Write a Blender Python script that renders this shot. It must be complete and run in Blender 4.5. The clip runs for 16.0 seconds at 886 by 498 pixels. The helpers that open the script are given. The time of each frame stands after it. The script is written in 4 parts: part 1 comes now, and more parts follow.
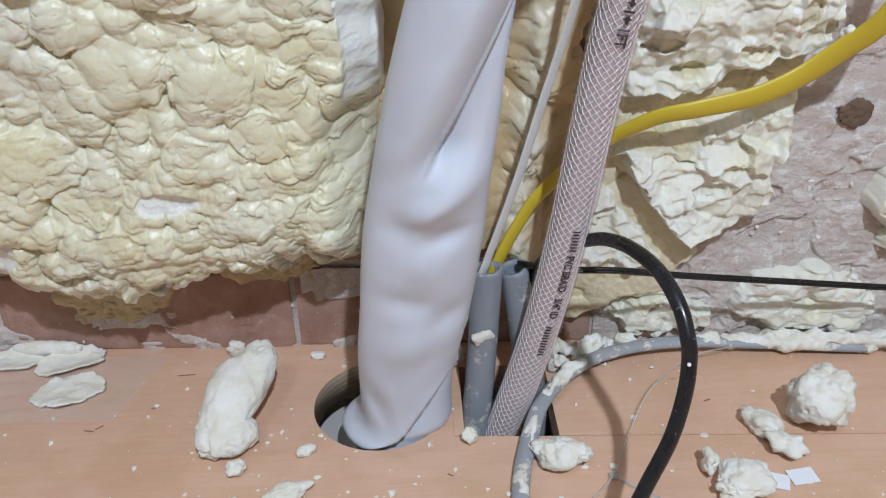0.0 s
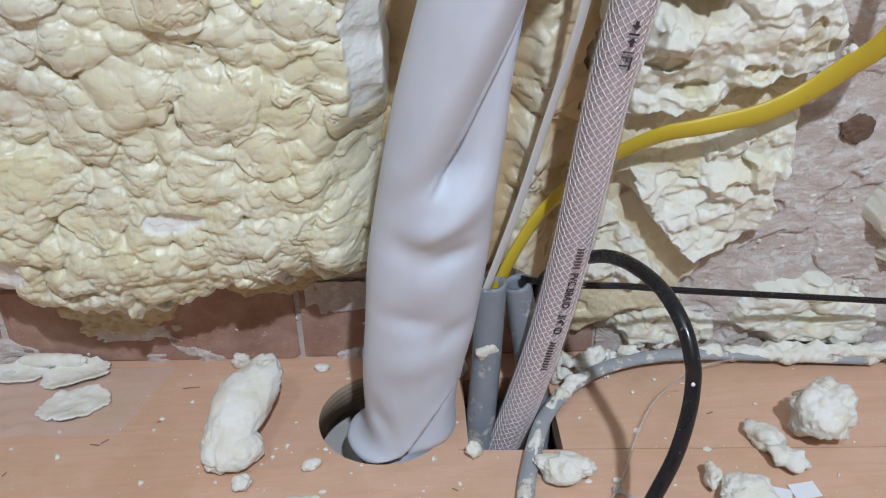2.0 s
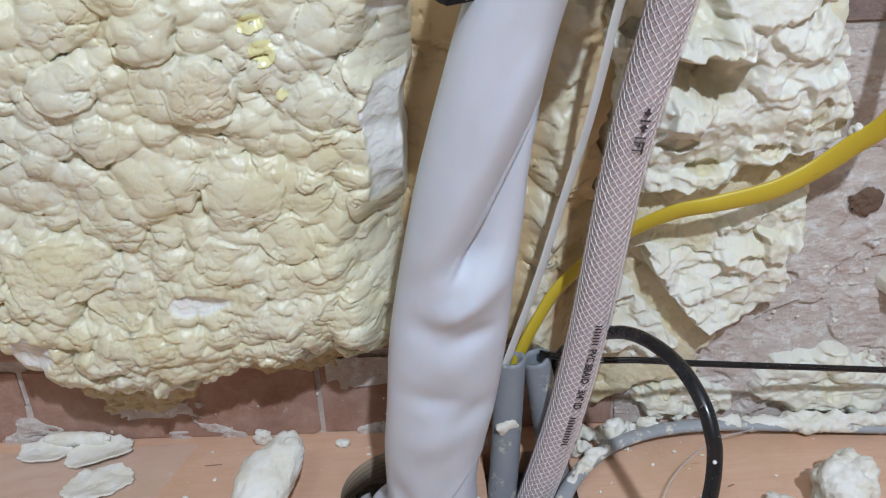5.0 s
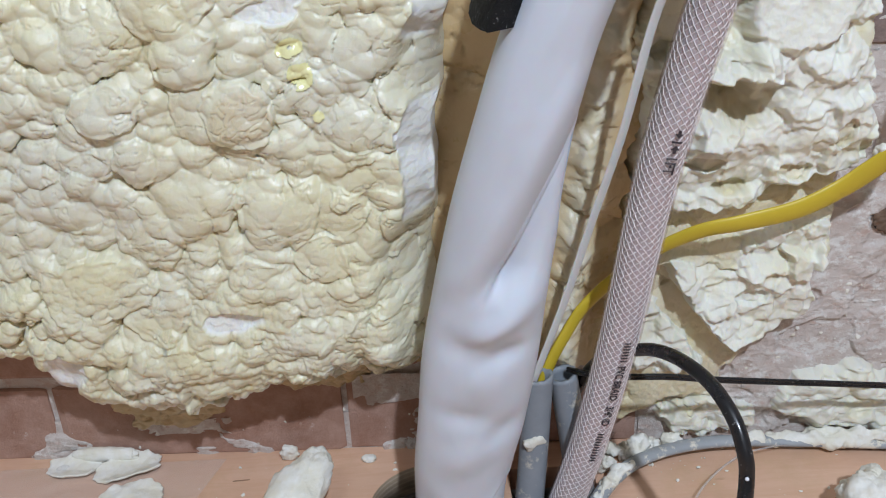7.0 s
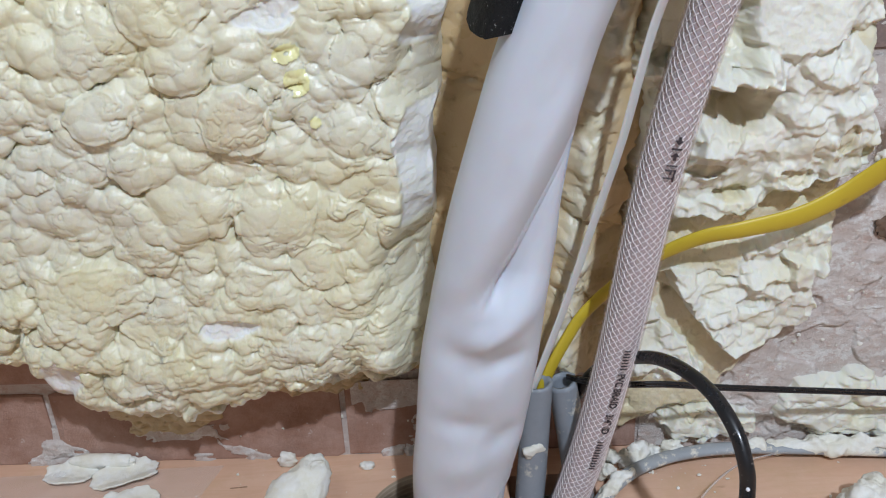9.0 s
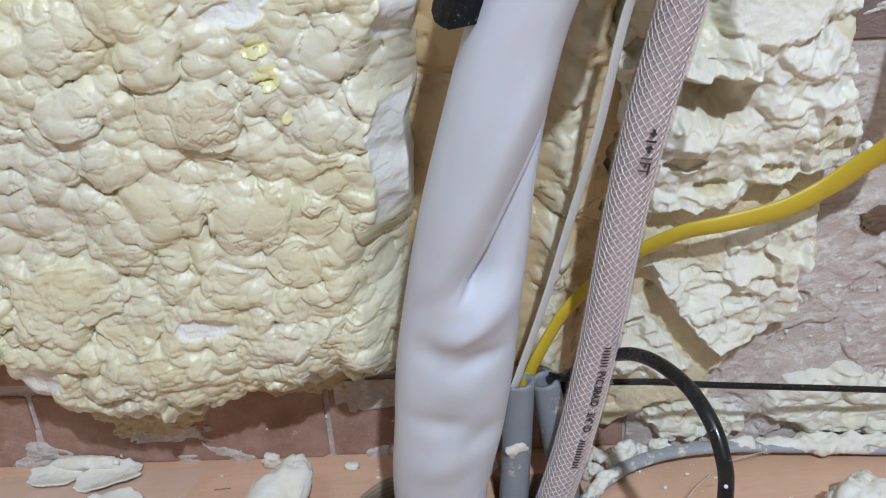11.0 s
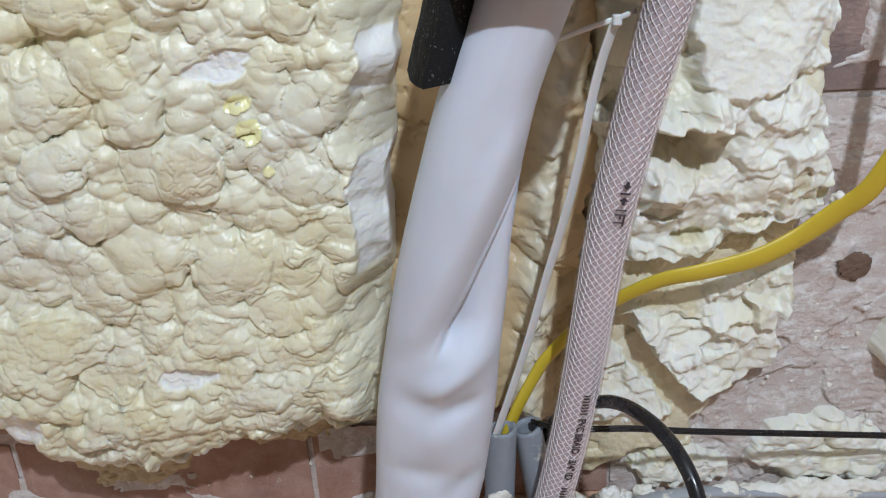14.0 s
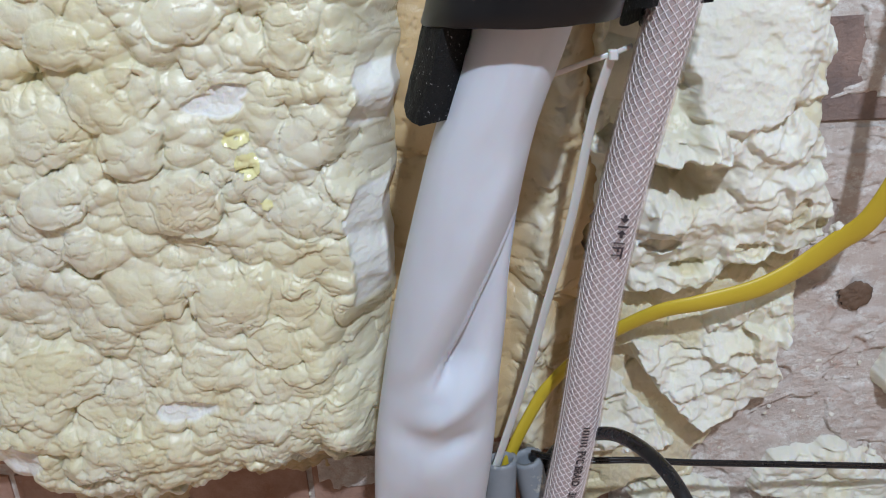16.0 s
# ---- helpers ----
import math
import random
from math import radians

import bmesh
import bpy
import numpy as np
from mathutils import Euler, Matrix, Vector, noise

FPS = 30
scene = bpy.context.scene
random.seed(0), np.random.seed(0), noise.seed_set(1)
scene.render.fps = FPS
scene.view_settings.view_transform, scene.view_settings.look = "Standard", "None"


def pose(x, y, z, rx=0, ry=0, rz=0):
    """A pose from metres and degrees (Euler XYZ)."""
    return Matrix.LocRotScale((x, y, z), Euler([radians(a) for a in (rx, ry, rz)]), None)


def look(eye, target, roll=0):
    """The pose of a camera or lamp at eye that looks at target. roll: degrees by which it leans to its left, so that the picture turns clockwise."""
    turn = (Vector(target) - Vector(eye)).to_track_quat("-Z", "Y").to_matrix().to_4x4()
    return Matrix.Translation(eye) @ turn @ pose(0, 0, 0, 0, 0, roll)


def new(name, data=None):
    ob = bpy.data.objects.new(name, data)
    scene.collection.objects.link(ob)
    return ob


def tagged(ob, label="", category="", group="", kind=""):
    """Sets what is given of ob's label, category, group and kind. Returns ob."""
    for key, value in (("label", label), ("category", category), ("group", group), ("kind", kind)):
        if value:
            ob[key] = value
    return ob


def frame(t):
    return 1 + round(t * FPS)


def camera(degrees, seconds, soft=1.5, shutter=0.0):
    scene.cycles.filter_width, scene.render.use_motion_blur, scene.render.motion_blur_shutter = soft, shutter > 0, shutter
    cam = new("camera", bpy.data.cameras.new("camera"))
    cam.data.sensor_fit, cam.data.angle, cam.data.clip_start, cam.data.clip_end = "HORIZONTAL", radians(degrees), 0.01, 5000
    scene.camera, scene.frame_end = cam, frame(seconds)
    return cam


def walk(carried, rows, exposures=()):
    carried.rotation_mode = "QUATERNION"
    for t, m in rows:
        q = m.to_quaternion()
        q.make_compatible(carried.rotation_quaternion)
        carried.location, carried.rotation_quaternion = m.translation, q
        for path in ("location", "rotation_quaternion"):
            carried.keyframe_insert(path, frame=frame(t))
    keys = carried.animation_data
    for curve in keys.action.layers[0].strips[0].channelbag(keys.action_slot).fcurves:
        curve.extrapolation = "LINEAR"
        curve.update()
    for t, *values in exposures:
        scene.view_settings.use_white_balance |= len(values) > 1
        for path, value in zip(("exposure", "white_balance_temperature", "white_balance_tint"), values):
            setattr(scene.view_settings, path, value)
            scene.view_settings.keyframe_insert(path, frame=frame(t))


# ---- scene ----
cam = camera(55.1, 16.0, soft=1.1)
PATH = [
    (0, (0.018, 0.01, 0.391), (0.065, 1.733, -0.624), -1.3),
    (0.5, (0.016, 0.008, 0.391), (0.064, 1.725, -0.634), -1.3),
    (1, (0.012, 0.009, 0.396), (0.06, 1.725, -0.629), -1.3),
    (1.5, (0.01, 0.012, 0.396), (0.059, 1.726, -0.633), -1.2),
    (2, (0.015, 0.014, 0.403), (0.064, 1.732, -0.619), -1.3),
    (2.5, (0.014, 0.012, 0.407), (0.062, 1.736, -0.605), -1.5),
    (3, (0.013, 0.008, 0.413), (0.056, 1.747, -0.574), -1.9),
    (3.5, (0.011, 0.011, 0.415), (0.053, 1.761, -0.551), -2.1),
    (3.7, (0.015, 0.011, 0.415), (0.043, 1.772, -0.532), -2.2),
    (6, (0.001, 0.008, 0.423), (0.032, 1.797, -0.47), -2.6),
    (6.5, (-0.004, 0.006, 0.424), (0.022, 1.799, -0.461), -2.6),
    (7, (-0.006, 0.006, 0.427), (0.016, 1.804, -0.449), -2.6),
    (7.5, (-0.004, 0.007, 0.427), (0.015, 1.808, -0.442), -2.6),
    (8, (0.0, 0.009, 0.427), (0.019, 1.809, -0.444), -2.6),
    (8.5, (-0.002, 0.011, 0.429), (0.015, 1.81, -0.444), -2.6),
    (9, (-0.004, 0.011, 0.428), (0.015, 1.811, -0.445), -2.6),
    (11.5, (0.019, 0.015, 0.42), (0.016, 1.821, -0.438), -3.4),
    (12, (0.021, 0.017, 0.42), (0.022, 1.825, -0.434), -3.4),
    (12.5, (0.023, 0.016, 0.419), (0.026, 1.827, -0.429), -3.4),
    (13, (0.026, 0.012, 0.422), (0.032, 1.827, -0.418), -3.4),
    (13.5, (0.026, 0.01, 0.431), (0.04, 1.839, -0.379), -3.3),
    (14, (0.024, 0.01, 0.43), (0.038, 1.849, -0.355), -3.3),
    (14.5, (0.024, 0.014, 0.433), (0.035, 1.857, -0.343), -3.3),
    (15, (0.028, 0.015, 0.432), (0.036, 1.862, -0.336), -3.4),
    (15.5, (0.027, 0.013, 0.436), (0.035, 1.865, -0.32), -3.4),
    (16, (0.028, 0.013, 0.437), (0.034, 1.869, -0.308), -3.5),
]
walk(cam, [(t, look(eye, target, roll)) for t, eye, target, roll in PATH], exposures=((0, 0.05), (0.6, 0.05), (1.5, -0.02), (3.5, -0.02), (6, 0.01), (12.5, 0.01), (14.5, -0.05), (16, -0.06)))

# ---- world and light ----
world = bpy.data.worlds.new("world")
scene.world = world
world.use_nodes = True
world.node_tree.nodes["Background"].inputs[0].default_value = (0.75, 0.85, 1.0, 1)
world.node_tree.nodes["Background"].inputs[1].default_value = 0.05


def lamp(name, kind, at, target, power, colour, size):
    data = bpy.data.lights.new(name, kind)
    data.energy, data.color = power, colour
    if kind == "AREA":
        data.shape, data.size = "DISK", size
    else:
        data.shadow_soft_size = size
    ob = new(name, data)
    ob.matrix_world = look(at, target)
    return ob


WORK = (0.22, -0.55, 1.30)
lamp("work_lamp", "AREA", WORK, (0.03, 0.48, 0.15), 16.9, (0.852, 0.965, 1.15), 0.045)
# unseen soft fill from overhead, added to lift the shadows
lamp("ceiling_lamp", "AREA", (-0.5, -0.9, 2.3), (-0.3, -0.3, 0), 8.6, (0.80, 0.91, 1.03), 0.5)

# ---- numeric noise ----


def hashed(i, j, seed):
    n = (i.astype(np.int64) * 374761393 + j.astype(np.int64) * 668265263 + seed * 974634777) & 0xFFFFFFFF
    n = ((n ^ (n >> 13)) * 1274126177) & 0xFFFFFFFF
    return ((n ^ (n >> 16)) & 0xFFFFFF) / float(0xFFFFFF)


def vnoise(x, y, seed=0):
    i, j = np.floor(x), np.floor(y)
    u, v = x - i, y - j
    u, v = u * u * u * (u * (6 * u - 15) + 10), v * v * v * (v * (6 * v - 15) + 10)
    a, b = hashed(i, j, seed), hashed(i + 1, j, seed)
    c, d = hashed(i, j + 1, seed), hashed(i + 1, j + 1, seed)
    return 2 * ((a * (1 - u) + b * u) * (1 - v) + (c * (1 - u) + d * u) * v) - 1


def fbm(x, y, seed=0, octaves=4):
    total, amp, norm = 0, 1.0, 0
    for k in range(octaves):
        total = total + amp * vnoise(x * 2 ** k + 17.3 * k, y * 2 ** k - 9.1 * k, seed + k)
        norm += amp
        amp *= 0.5
    return total / norm


def domes(x, z, cell, seed, spread=0.6, flat=0.75):
    """Overlapping rounded lumps, as foam that swelled: the highest of many ellipsoids at each place."""
    px, pz = x / cell, z / cell
    ci, cj = np.floor(px), np.floor(pz)
    best = np.full_like(px, -0.25)
    for di in (-2, -1, 0, 1, 2):
        for dj in (-2, -1, 0, 1, 2):
            i, j = ci + di, cj + dj
            dx = px - (i + 0.1 + 0.8 * hashed(i, j, seed))
            dz = pz - (j + 0.1 + 0.8 * hashed(i, j, seed + 1))
            turn = (hashed(i, j, seed + 2) - 0.5) * 1.8
            c, s = np.cos(turn), np.sin(turn)
            r = 0.62 + 0.55 * hashed(i, j, seed + 3)
            q = ((dx * c + dz * s) / r) ** 2 + ((dz * c - dx * s) / (r * flat)) ** 2
            best = np.maximum(best, np.where(q < 1, spread * hashed(i, j, seed + 4) + r * np.clip(1 - q, 0, 1) ** 0.7, -0.25))
    return best


def facets(x, z, cell, seed, tilt=0.9):
    """Torn foam: small broken planes that tilt each their own way."""
    px, pz = x / cell, z / cell
    ci, cj = np.floor(px), np.floor(pz)
    near, value = np.full_like(px, 9.0), np.zeros_like(px)
    for di in (-1, 0, 1):
        for dj in (-1, 0, 1):
            i, j = ci + di, cj + dj
            dx, dz = px - (i + 0.15 + 0.7 * hashed(i, j, seed)), pz - (j + 0.15 + 0.7 * hashed(i, j, seed + 1))
            d = dx * dx + dz * dz
            h = hashed(i, j, seed + 2) + tilt * ((hashed(i, j, seed + 3) - 0.5) * dx + (hashed(i, j, seed + 4) - 0.7) * dz)
            value = np.where(d < near, h, value)
            near = np.minimum(near, d)
    return value


def soften(h, times):
    """Rounds the edges of a height grid."""
    for _ in range(times):
        p = np.pad(h, 1, mode="edge")
        h = (2 * p[1:-1, 1:-1] + p[:-2, 1:-1] + p[2:, 1:-1] + p[1:-1, :-2] + p[1:-1, 2:]) / 6
    return h


def ramp(a, b, v):
    t = np.clip((v - a) / (b - a), 0, 1)
    return t * t * (3 - 2 * t)


# ---- mesh helpers ----


def grid_mesh(name, P, wrap=False, caps=False, smooth=True):
    """A mesh from a grid of places P[rows, columns, 3]; wrap joins the last column to the first."""
    n, m = P.shape[:2]
    ids = np.arange(n * m).reshape(n, m)
    a, b = ids[:-1], ids[1:]
    if wrap:
        a2, b2 = np.roll(a, -1, axis=1), np.roll(b, -1, axis=1)
    else:
        a, a2, b, b2 = a[:, :-1], a[:, 1:], b[:, :-1], b[:, 1:]
    faces = np.stack([a, a2, b2, b], axis=-1).reshape(-1, 4).tolist()
    if caps:
        faces += [ids[0][::-1].tolist(), ids[-1].tolist()]
    me = bpy.data.meshes.new(name)
    me.from_pydata(P.reshape(-1, 3).tolist(), [], faces)
    me.polygons.foreach_set("use_smooth", [smooth] * len(me.polygons))
    me.update()
    return me


def spline(points, n):
    """n places evenly along a smooth curve through the given ones."""
    p = np.array(points, float)
    q = np.vstack([2 * p[0] - p[1], p, 2 * p[-1] - p[-2]])
    out = []
    for k in range(len(p) - 1):
        p0, p1, p2, p3 = q[k:k + 4]
        for t in np.linspace(0, 1, 40, endpoint=False):
            out.append(0.5 * (2 * p1 + (p2 - p0) * t + (2 * p0 - 5 * p1 + 4 * p2 - p3) * t * t + (3 * p1 - p0 - 3 * p2 + p3) * t ** 3))
    out = np.array(out + [p[-1]])
    way = np.concatenate([[0], np.cumsum(np.linalg.norm(np.diff(out, axis=0), axis=1))])
    at = np.linspace(0, way[-1], n)
    return np.stack([np.interp(at, way, out[:, c]) for c in range(out.shape[1])], axis=1)


def frames_along(path, side=(1, 0, 0)):
    """Tangent, side and outward directions along a path; side is held as near as can be to the given one."""
    t = np.gradient(path, axis=0)
    t /= np.linalg.norm(t, axis=1)[:, None]
    if side is None:
        s = np.zeros_like(t)
        s[0] = np.cross(t[0], (0.3, 0.5, 0.8))
        for k in range(1, len(t)):
            s[k] = s[k - 1] - t[k] * (s[k - 1] @ t[k])
            s[k] /= np.linalg.norm(s[k])
        s[0] /= np.linalg.norm(s[0])
        return t, s, np.cross(t, s)
    s = np.array(side, float) - t * (t @ np.array(side, float))[:, None]
    s /= np.linalg.norm(s, axis=1)[:, None]
    return t, s, np.cross(t, s)


def sweep(name, points, a, b=None, n=80, sides=20, side=(1, 0, 0), wobble=0.0, seed=5):
    """A solid cord along a curve: half width a along side, half thickness b across it."""
    b = a if b is None else b
    path = spline(points, n)
    t, s, o = frames_along(path, side)
    th = np.linspace(0, 2 * np.pi, sides, endpoint=False)
    r = 1 + wobble * fbm(np.linspace(0, n / 6, n)[:, None] + 0 * th[None], 0 * path[:, :1] + np.cos(th)[None] * 1.5 + 4, seed)
    a = np.interp(np.linspace(0, 1, n), np.linspace(0, 1, len(a)), a)[:, None, None] if isinstance(a, (list, tuple)) else a
    P = path[:, None] + (s[:, None] * np.cos(th)[None, :, None] * a + o[:, None] * np.sin(th)[None, :, None] * b) * r[..., None]
    return grid_mesh(name, P, wrap=True, caps=True)


def box_mesh(name, lo, hi, bevel=0.0):
    bm = bmesh.new()
    bmesh.ops.create_cube(bm, size=1)
    for v in bm.verts:
        v.co = [(lo[k] + hi[k]) / 2 + v.co[k] * (hi[k] - lo[k]) for k in range(3)]
    if bevel:
        bmesh.ops.bevel(bm, geom=list(bm.edges), offset=bevel, segments=1, affect="EDGES")
    me = bpy.data.meshes.new(name)
    bm.to_mesh(me)
    bm.free()
    return me


def part(name, me, material, parent=None, label=""):
    ob = new(name, me)
    if material and not me.materials:
        me.materials.append(material)
    if parent:
        ob.parent = parent
    if label:
        ob["label"] = label
    return ob


def thing(name, label, category, me=None, material=None, group="", kind=""):
    ob = new(name, me)
    if me and material:
        me.materials.append(material)
    return tagged(ob, label, category, group, kind)


# ---- materials ----


class Nodes:
    """Short hand for a material's nodes."""

    def __init__(self, name):
        self.m = bpy.data.materials.new(name)
        self.m.use_nodes = True
        self.t = self.m.node_tree
        self.p = self.t.nodes["Principled BSDF"]
        self.out = self.t.nodes["Material Output"]
        self.co = self.t.nodes.new("ShaderNodeTexCoord").outputs["Object"]

    def set(self, **kw):
        for k, v in kw.items():
            self.p.inputs[k.replace("_", " ")].default_value = v
        return self

    def noise(self, scale, detail=5.0, rough=0.6, stretch=None, distort=0.0):
        n = self.t.nodes.new("ShaderNodeTexNoise")
        n.inputs["Scale"].default_value, n.inputs["Detail"].default_value = scale, detail
        n.inputs["Roughness"].default_value, n.inputs["Distortion"].default_value = rough, distort
        src = self.co
        if stretch:
            mp = self.t.nodes.new("ShaderNodeMapping")
            mp.inputs["Scale"].default_value = stretch
            self.t.links.new(src, mp.inputs[0])
            src = mp.outputs[0]
        self.t.links.new(src, n.inputs["Vector"])
        return n.outputs["Fac"]

    def steps(self, fac, *stops):
        r = self.t.nodes.new("ShaderNodeValToRGB")
        while len(r.color_ramp.elements) < len(stops):
            r.color_ramp.elements.new(0.5)
        for e, (pos, c) in zip(r.color_ramp.elements, stops):
            e.position = pos
            e.color = (*c, 1) if len(c) == 3 else c
        self.t.links.new(fac, r.inputs[0])
        return r.outputs["Color"]

    def mix(self, fac, a, b, mode="MIX"):
        n = self.t.nodes.new("ShaderNodeMix")
        n.data_type, n.blend_type = "RGBA", mode
        for sock, v in ((n.inputs[0], fac), (n.inputs[6], a), (n.inputs[7], b)):
            if isinstance(v, bpy.types.NodeSocket):
                self.t.links.new(v, sock)
            else:
                sock.default_value = (*v, 1) if isinstance(v, tuple) else v
        return n.outputs[2]

    def attr(self, name):
        n = self.t.nodes.new("ShaderNodeAttribute")
        n.attribute_name = name
        return n.outputs["Fac"]

    def random(self):
        return self.t.nodes.new("ShaderNodeObjectInfo").outputs["Random"]

    def colour(self, sock):
        self.t.links.new(sock, self.p.inputs["Base Color"])
        return self

    def rough(self, sock):
        self.t.links.new(sock, self.p.inputs["Roughness"])
        return self

    def bump(self, sock, strength=0.3, dist=0.001):
        n = self.t.nodes.new("ShaderNodeBump")
        n.inputs["Strength"].default_value, n.inputs["Distance"].default_value = strength, dist
        self.t.links.new(sock, n.inputs["Height"])
        old = self.p.inputs["Normal"].links
        if old:
            self.t.links.new(old[0].from_socket, n.inputs["Normal"])
        self.t.links.new(n.outputs[0], self.p.inputs["Normal"])
        return self


G = lambda v: (v, v, v)

n = Nodes("spray_foam_skin")
skin = n.mix(n.steps(n.noise(28, 4), (0.35, G(0)), (0.65, G(1))), (0.68, 0.635, 0.42), (0.725, 0.70, 0.53))
skin = n.mix(n.steps(n.noise(9, 3, 0.5), (0.42, G(0)), (0.7, G(0.75))), skin, (0.67, 0.665, 0.57))
skin = n.mix(n.steps(n.noise(90, 3), (0.56, G(0)), (0.72, G(0.35))), skin, (0.62, 0.53, 0.31))
white = n.mix(n.noise(260, 3), (0.765, 0.77, 0.71), (0.80, 0.815, 0.785))
both = n.mix(n.attr("fresh"), skin, white)
both = n.mix(n.attr("stain"), both, (0.76, 0.71, 0.22))
# tan: brownish foam skin, and shade painted into hollows and recesses
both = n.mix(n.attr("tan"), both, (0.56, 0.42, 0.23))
n.colour(both).set(Roughness=0.42)
n.rough(n.mix(n.attr("fresh"), n.steps(n.noise(60, 3), (0.3, G(0.22)), (0.7, G(0.42))), (0.9, 0.9, 0.9)))
n.bump(n.noise(120, 5, 0.65, None, 1.2), 0.28, 0.0016).bump(n.noise(520, 4, 0.65), 0.30, 0.0007)
n.set(Subsurface_Weight=0.28, Subsurface_Scale=0.005)
n.p.inputs["Subsurface Radius"].default_value = (1.0, 0.75, 0.4)
FOAM = n.m

n = Nodes("yellow_resin")
n.colour(n.mix(n.noise(200, 3), (0.74, 0.71, 0.27), (0.80, 0.78, 0.52))).set(Roughness=0.15).bump(n.noise(300, 3), 0.4, 0.0008)
RESIN = n.m

n = Nodes("torn_foam")
c = n.mix(n.steps(n.noise(70, 4), (0.4, G(0)), (0.62, G(1))), (0.77, 0.74, 0.62), (0.83, 0.82, 0.76))
n.colour(n.mix(n.steps(n.noise(40, 3), (0.66, G(0)), (0.78, G(0.4))), c, (0.74, 0.62, 0.40))).set(Roughness=0.85)
n.bump(n.noise(190, 6, 0.72), 0.6, 0.002).bump(n.noise(900, 3), 0.35, 0.0005)
TORN = n.m

def brick_material(name, smear, relief, clay=(0.60, 0.42, 0.35)):
    n = Nodes(name)
    c = n.mix(n.random(), tuple(0.85 * v for v in clay), clay)
    c = n.mix(n.steps(n.noise(45, 6, 0.7), (0.35, G(0)), (0.7, G(0.7))), c, (0.54, 0.37, 0.30))
    c = n.mix(n.steps(n.noise(21, 8, 0.74, (1, 1, 1.25), 1.2), (0.60 - smear, G(0)), (0.74 - smear, G(0.85))), c, (0.60, 0.545, 0.50))
    c = n.mix(n.steps(n.noise(55, 9, 0.82, (1, 1, 1.3)), (0.62 - 0.35 * smear, G(0)), (0.69 - 0.35 * smear, G(0.85))), c, (0.77, 0.73, 0.67))
    c = n.mix(n.steps(n.noise(30, 6, 0.7, (1, 1, 1.4)), (0.62, G(0)), (0.70, G(0.6))), c, (0.50, 0.31, 0.22))
    c = n.mix(n.steps(n.noise(90, 6, 0.75), (0.66, G(0)), (0.71, G(0.6))), c, (0.33, 0.25, 0.20))
    n.colour(c).set(Roughness=0.92)
    n.bump(n.noise(48, 9, 0.75, (1, 1, 1.5)), relief, 0.007).bump(n.noise(500, 4), 0.5, 0.0009)
    return n.m


# left bricks: clay darkened to paint in the shade under the foam overhang
BRICK_SHADED = brick_material("brick_clay_shaded", -0.04, 0.45, (0.37, 0.205, 0.145))
BRICK_DARK = brick_material("brick_sooty", -0.08, 0.9, (0.28, 0.215, 0.20))
BRICK_SMEARED = brick_material("brick_smeared", 0.29, 1.0)

n = Nodes("lime_mortar")
c = n.mix(n.steps(n.noise(26, 7, 0.7, (1, 1, 1.8)), (0.35, G(0)), (0.65, G(1))), (0.60, 0.51, 0.46), (0.70, 0.64, 0.59))
c = n.mix(n.steps(n.noise(60, 8, 0.75, (1, 1, 1.6)), (0.53, G(0)), (0.62, G(0.7))), c, (0.56, 0.40, 0.33))
c = n.mix(n.steps(n.noise(34, 7, 0.75, (1, 1, 2.2)), (0.62, G(0)), (0.70, G(0.6))), c, (0.46, 0.41, 0.385))
c = n.mix(n.steps(n.noise(48, 9, 0.8, (1, 1, 1.4)), (0.51, G(0)), (0.58, G(0.9))), c, (0.80, 0.78, 0.74))
n.colour(c).set(Roughness=0.95).bump(n.noise(75, 8, 0.75, (1, 1, 1.4)), 1.0, 0.0035).bump(n.noise(600, 4), 0.5, 0.0008)
MORTAR = n.m

n = Nodes("plywood_floor")
c = n.mix(n.noise(6, 5, 0.6, (1, 5, 1), 0.8), (0.64, 0.395, 0.265), (0.73, 0.49, 0.35))
c = n.mix(n.steps(n.noise(14, 6, 0.65, (1, 9, 1), 1.2), (0.45, G(0)), (0.75, G(0.55))), c, (0.58, 0.33, 0.20))
c = n.mix(n.steps(n.noise(22, 4, 0.6), (0.55, G(0)), (0.8, G(0.4))), c, (0.78, 0.59, 0.48))
c = n.mix(n.steps(n.noise(9, 5, 0.65), (0.50, G(0)), (0.72, G(0.6))), c, (0.58, 0.33, 0.225))
c = n.mix(n.steps(n.noise(15, 6, 0.7), (0.50, G(0)), (0.66, G(0.55))), c, (0.57, 0.37, 0.21))
c = n.mix(n.steps(n.noise(34, 3, 0.6, (1, 4, 1)), (0.70, G(0)), (0.76, G(0.5))), c, (0.40, 0.22, 0.13))
n.colour(c).set(Roughness=0.5).bump(n.noise(90, 5, 0.6, (0.4, 4, 1)), 0.12, 0.0006)
n.rough(n.steps(n.noise(20, 3), (0.3, G(0.38)), (0.7, G(0.6))))
PLY = n.m

n = Nodes("plywood_edge")
w = n.t.nodes.new("ShaderNodeSeparateXYZ")
n.t.links.new(n.co, w.inputs[0])
mth = n.t.nodes.new("ShaderNodeMath")
mth.operation = "SINE"
mul = n.t.nodes.new("ShaderNodeMath")
mul.operation, mul.inputs[1].default_value = "MULTIPLY", 1500.0
n.t.links.new(w.outputs[2], mul.inputs[0])
n.t.links.new(mul.outputs[0], mth.inputs[0])
c = n.mix(n.steps(mth.outputs[0], (0.2, G(0)), (0.7, G(1))), (0.50, 0.37, 0.25), (0.72, 0.60, 0.45))
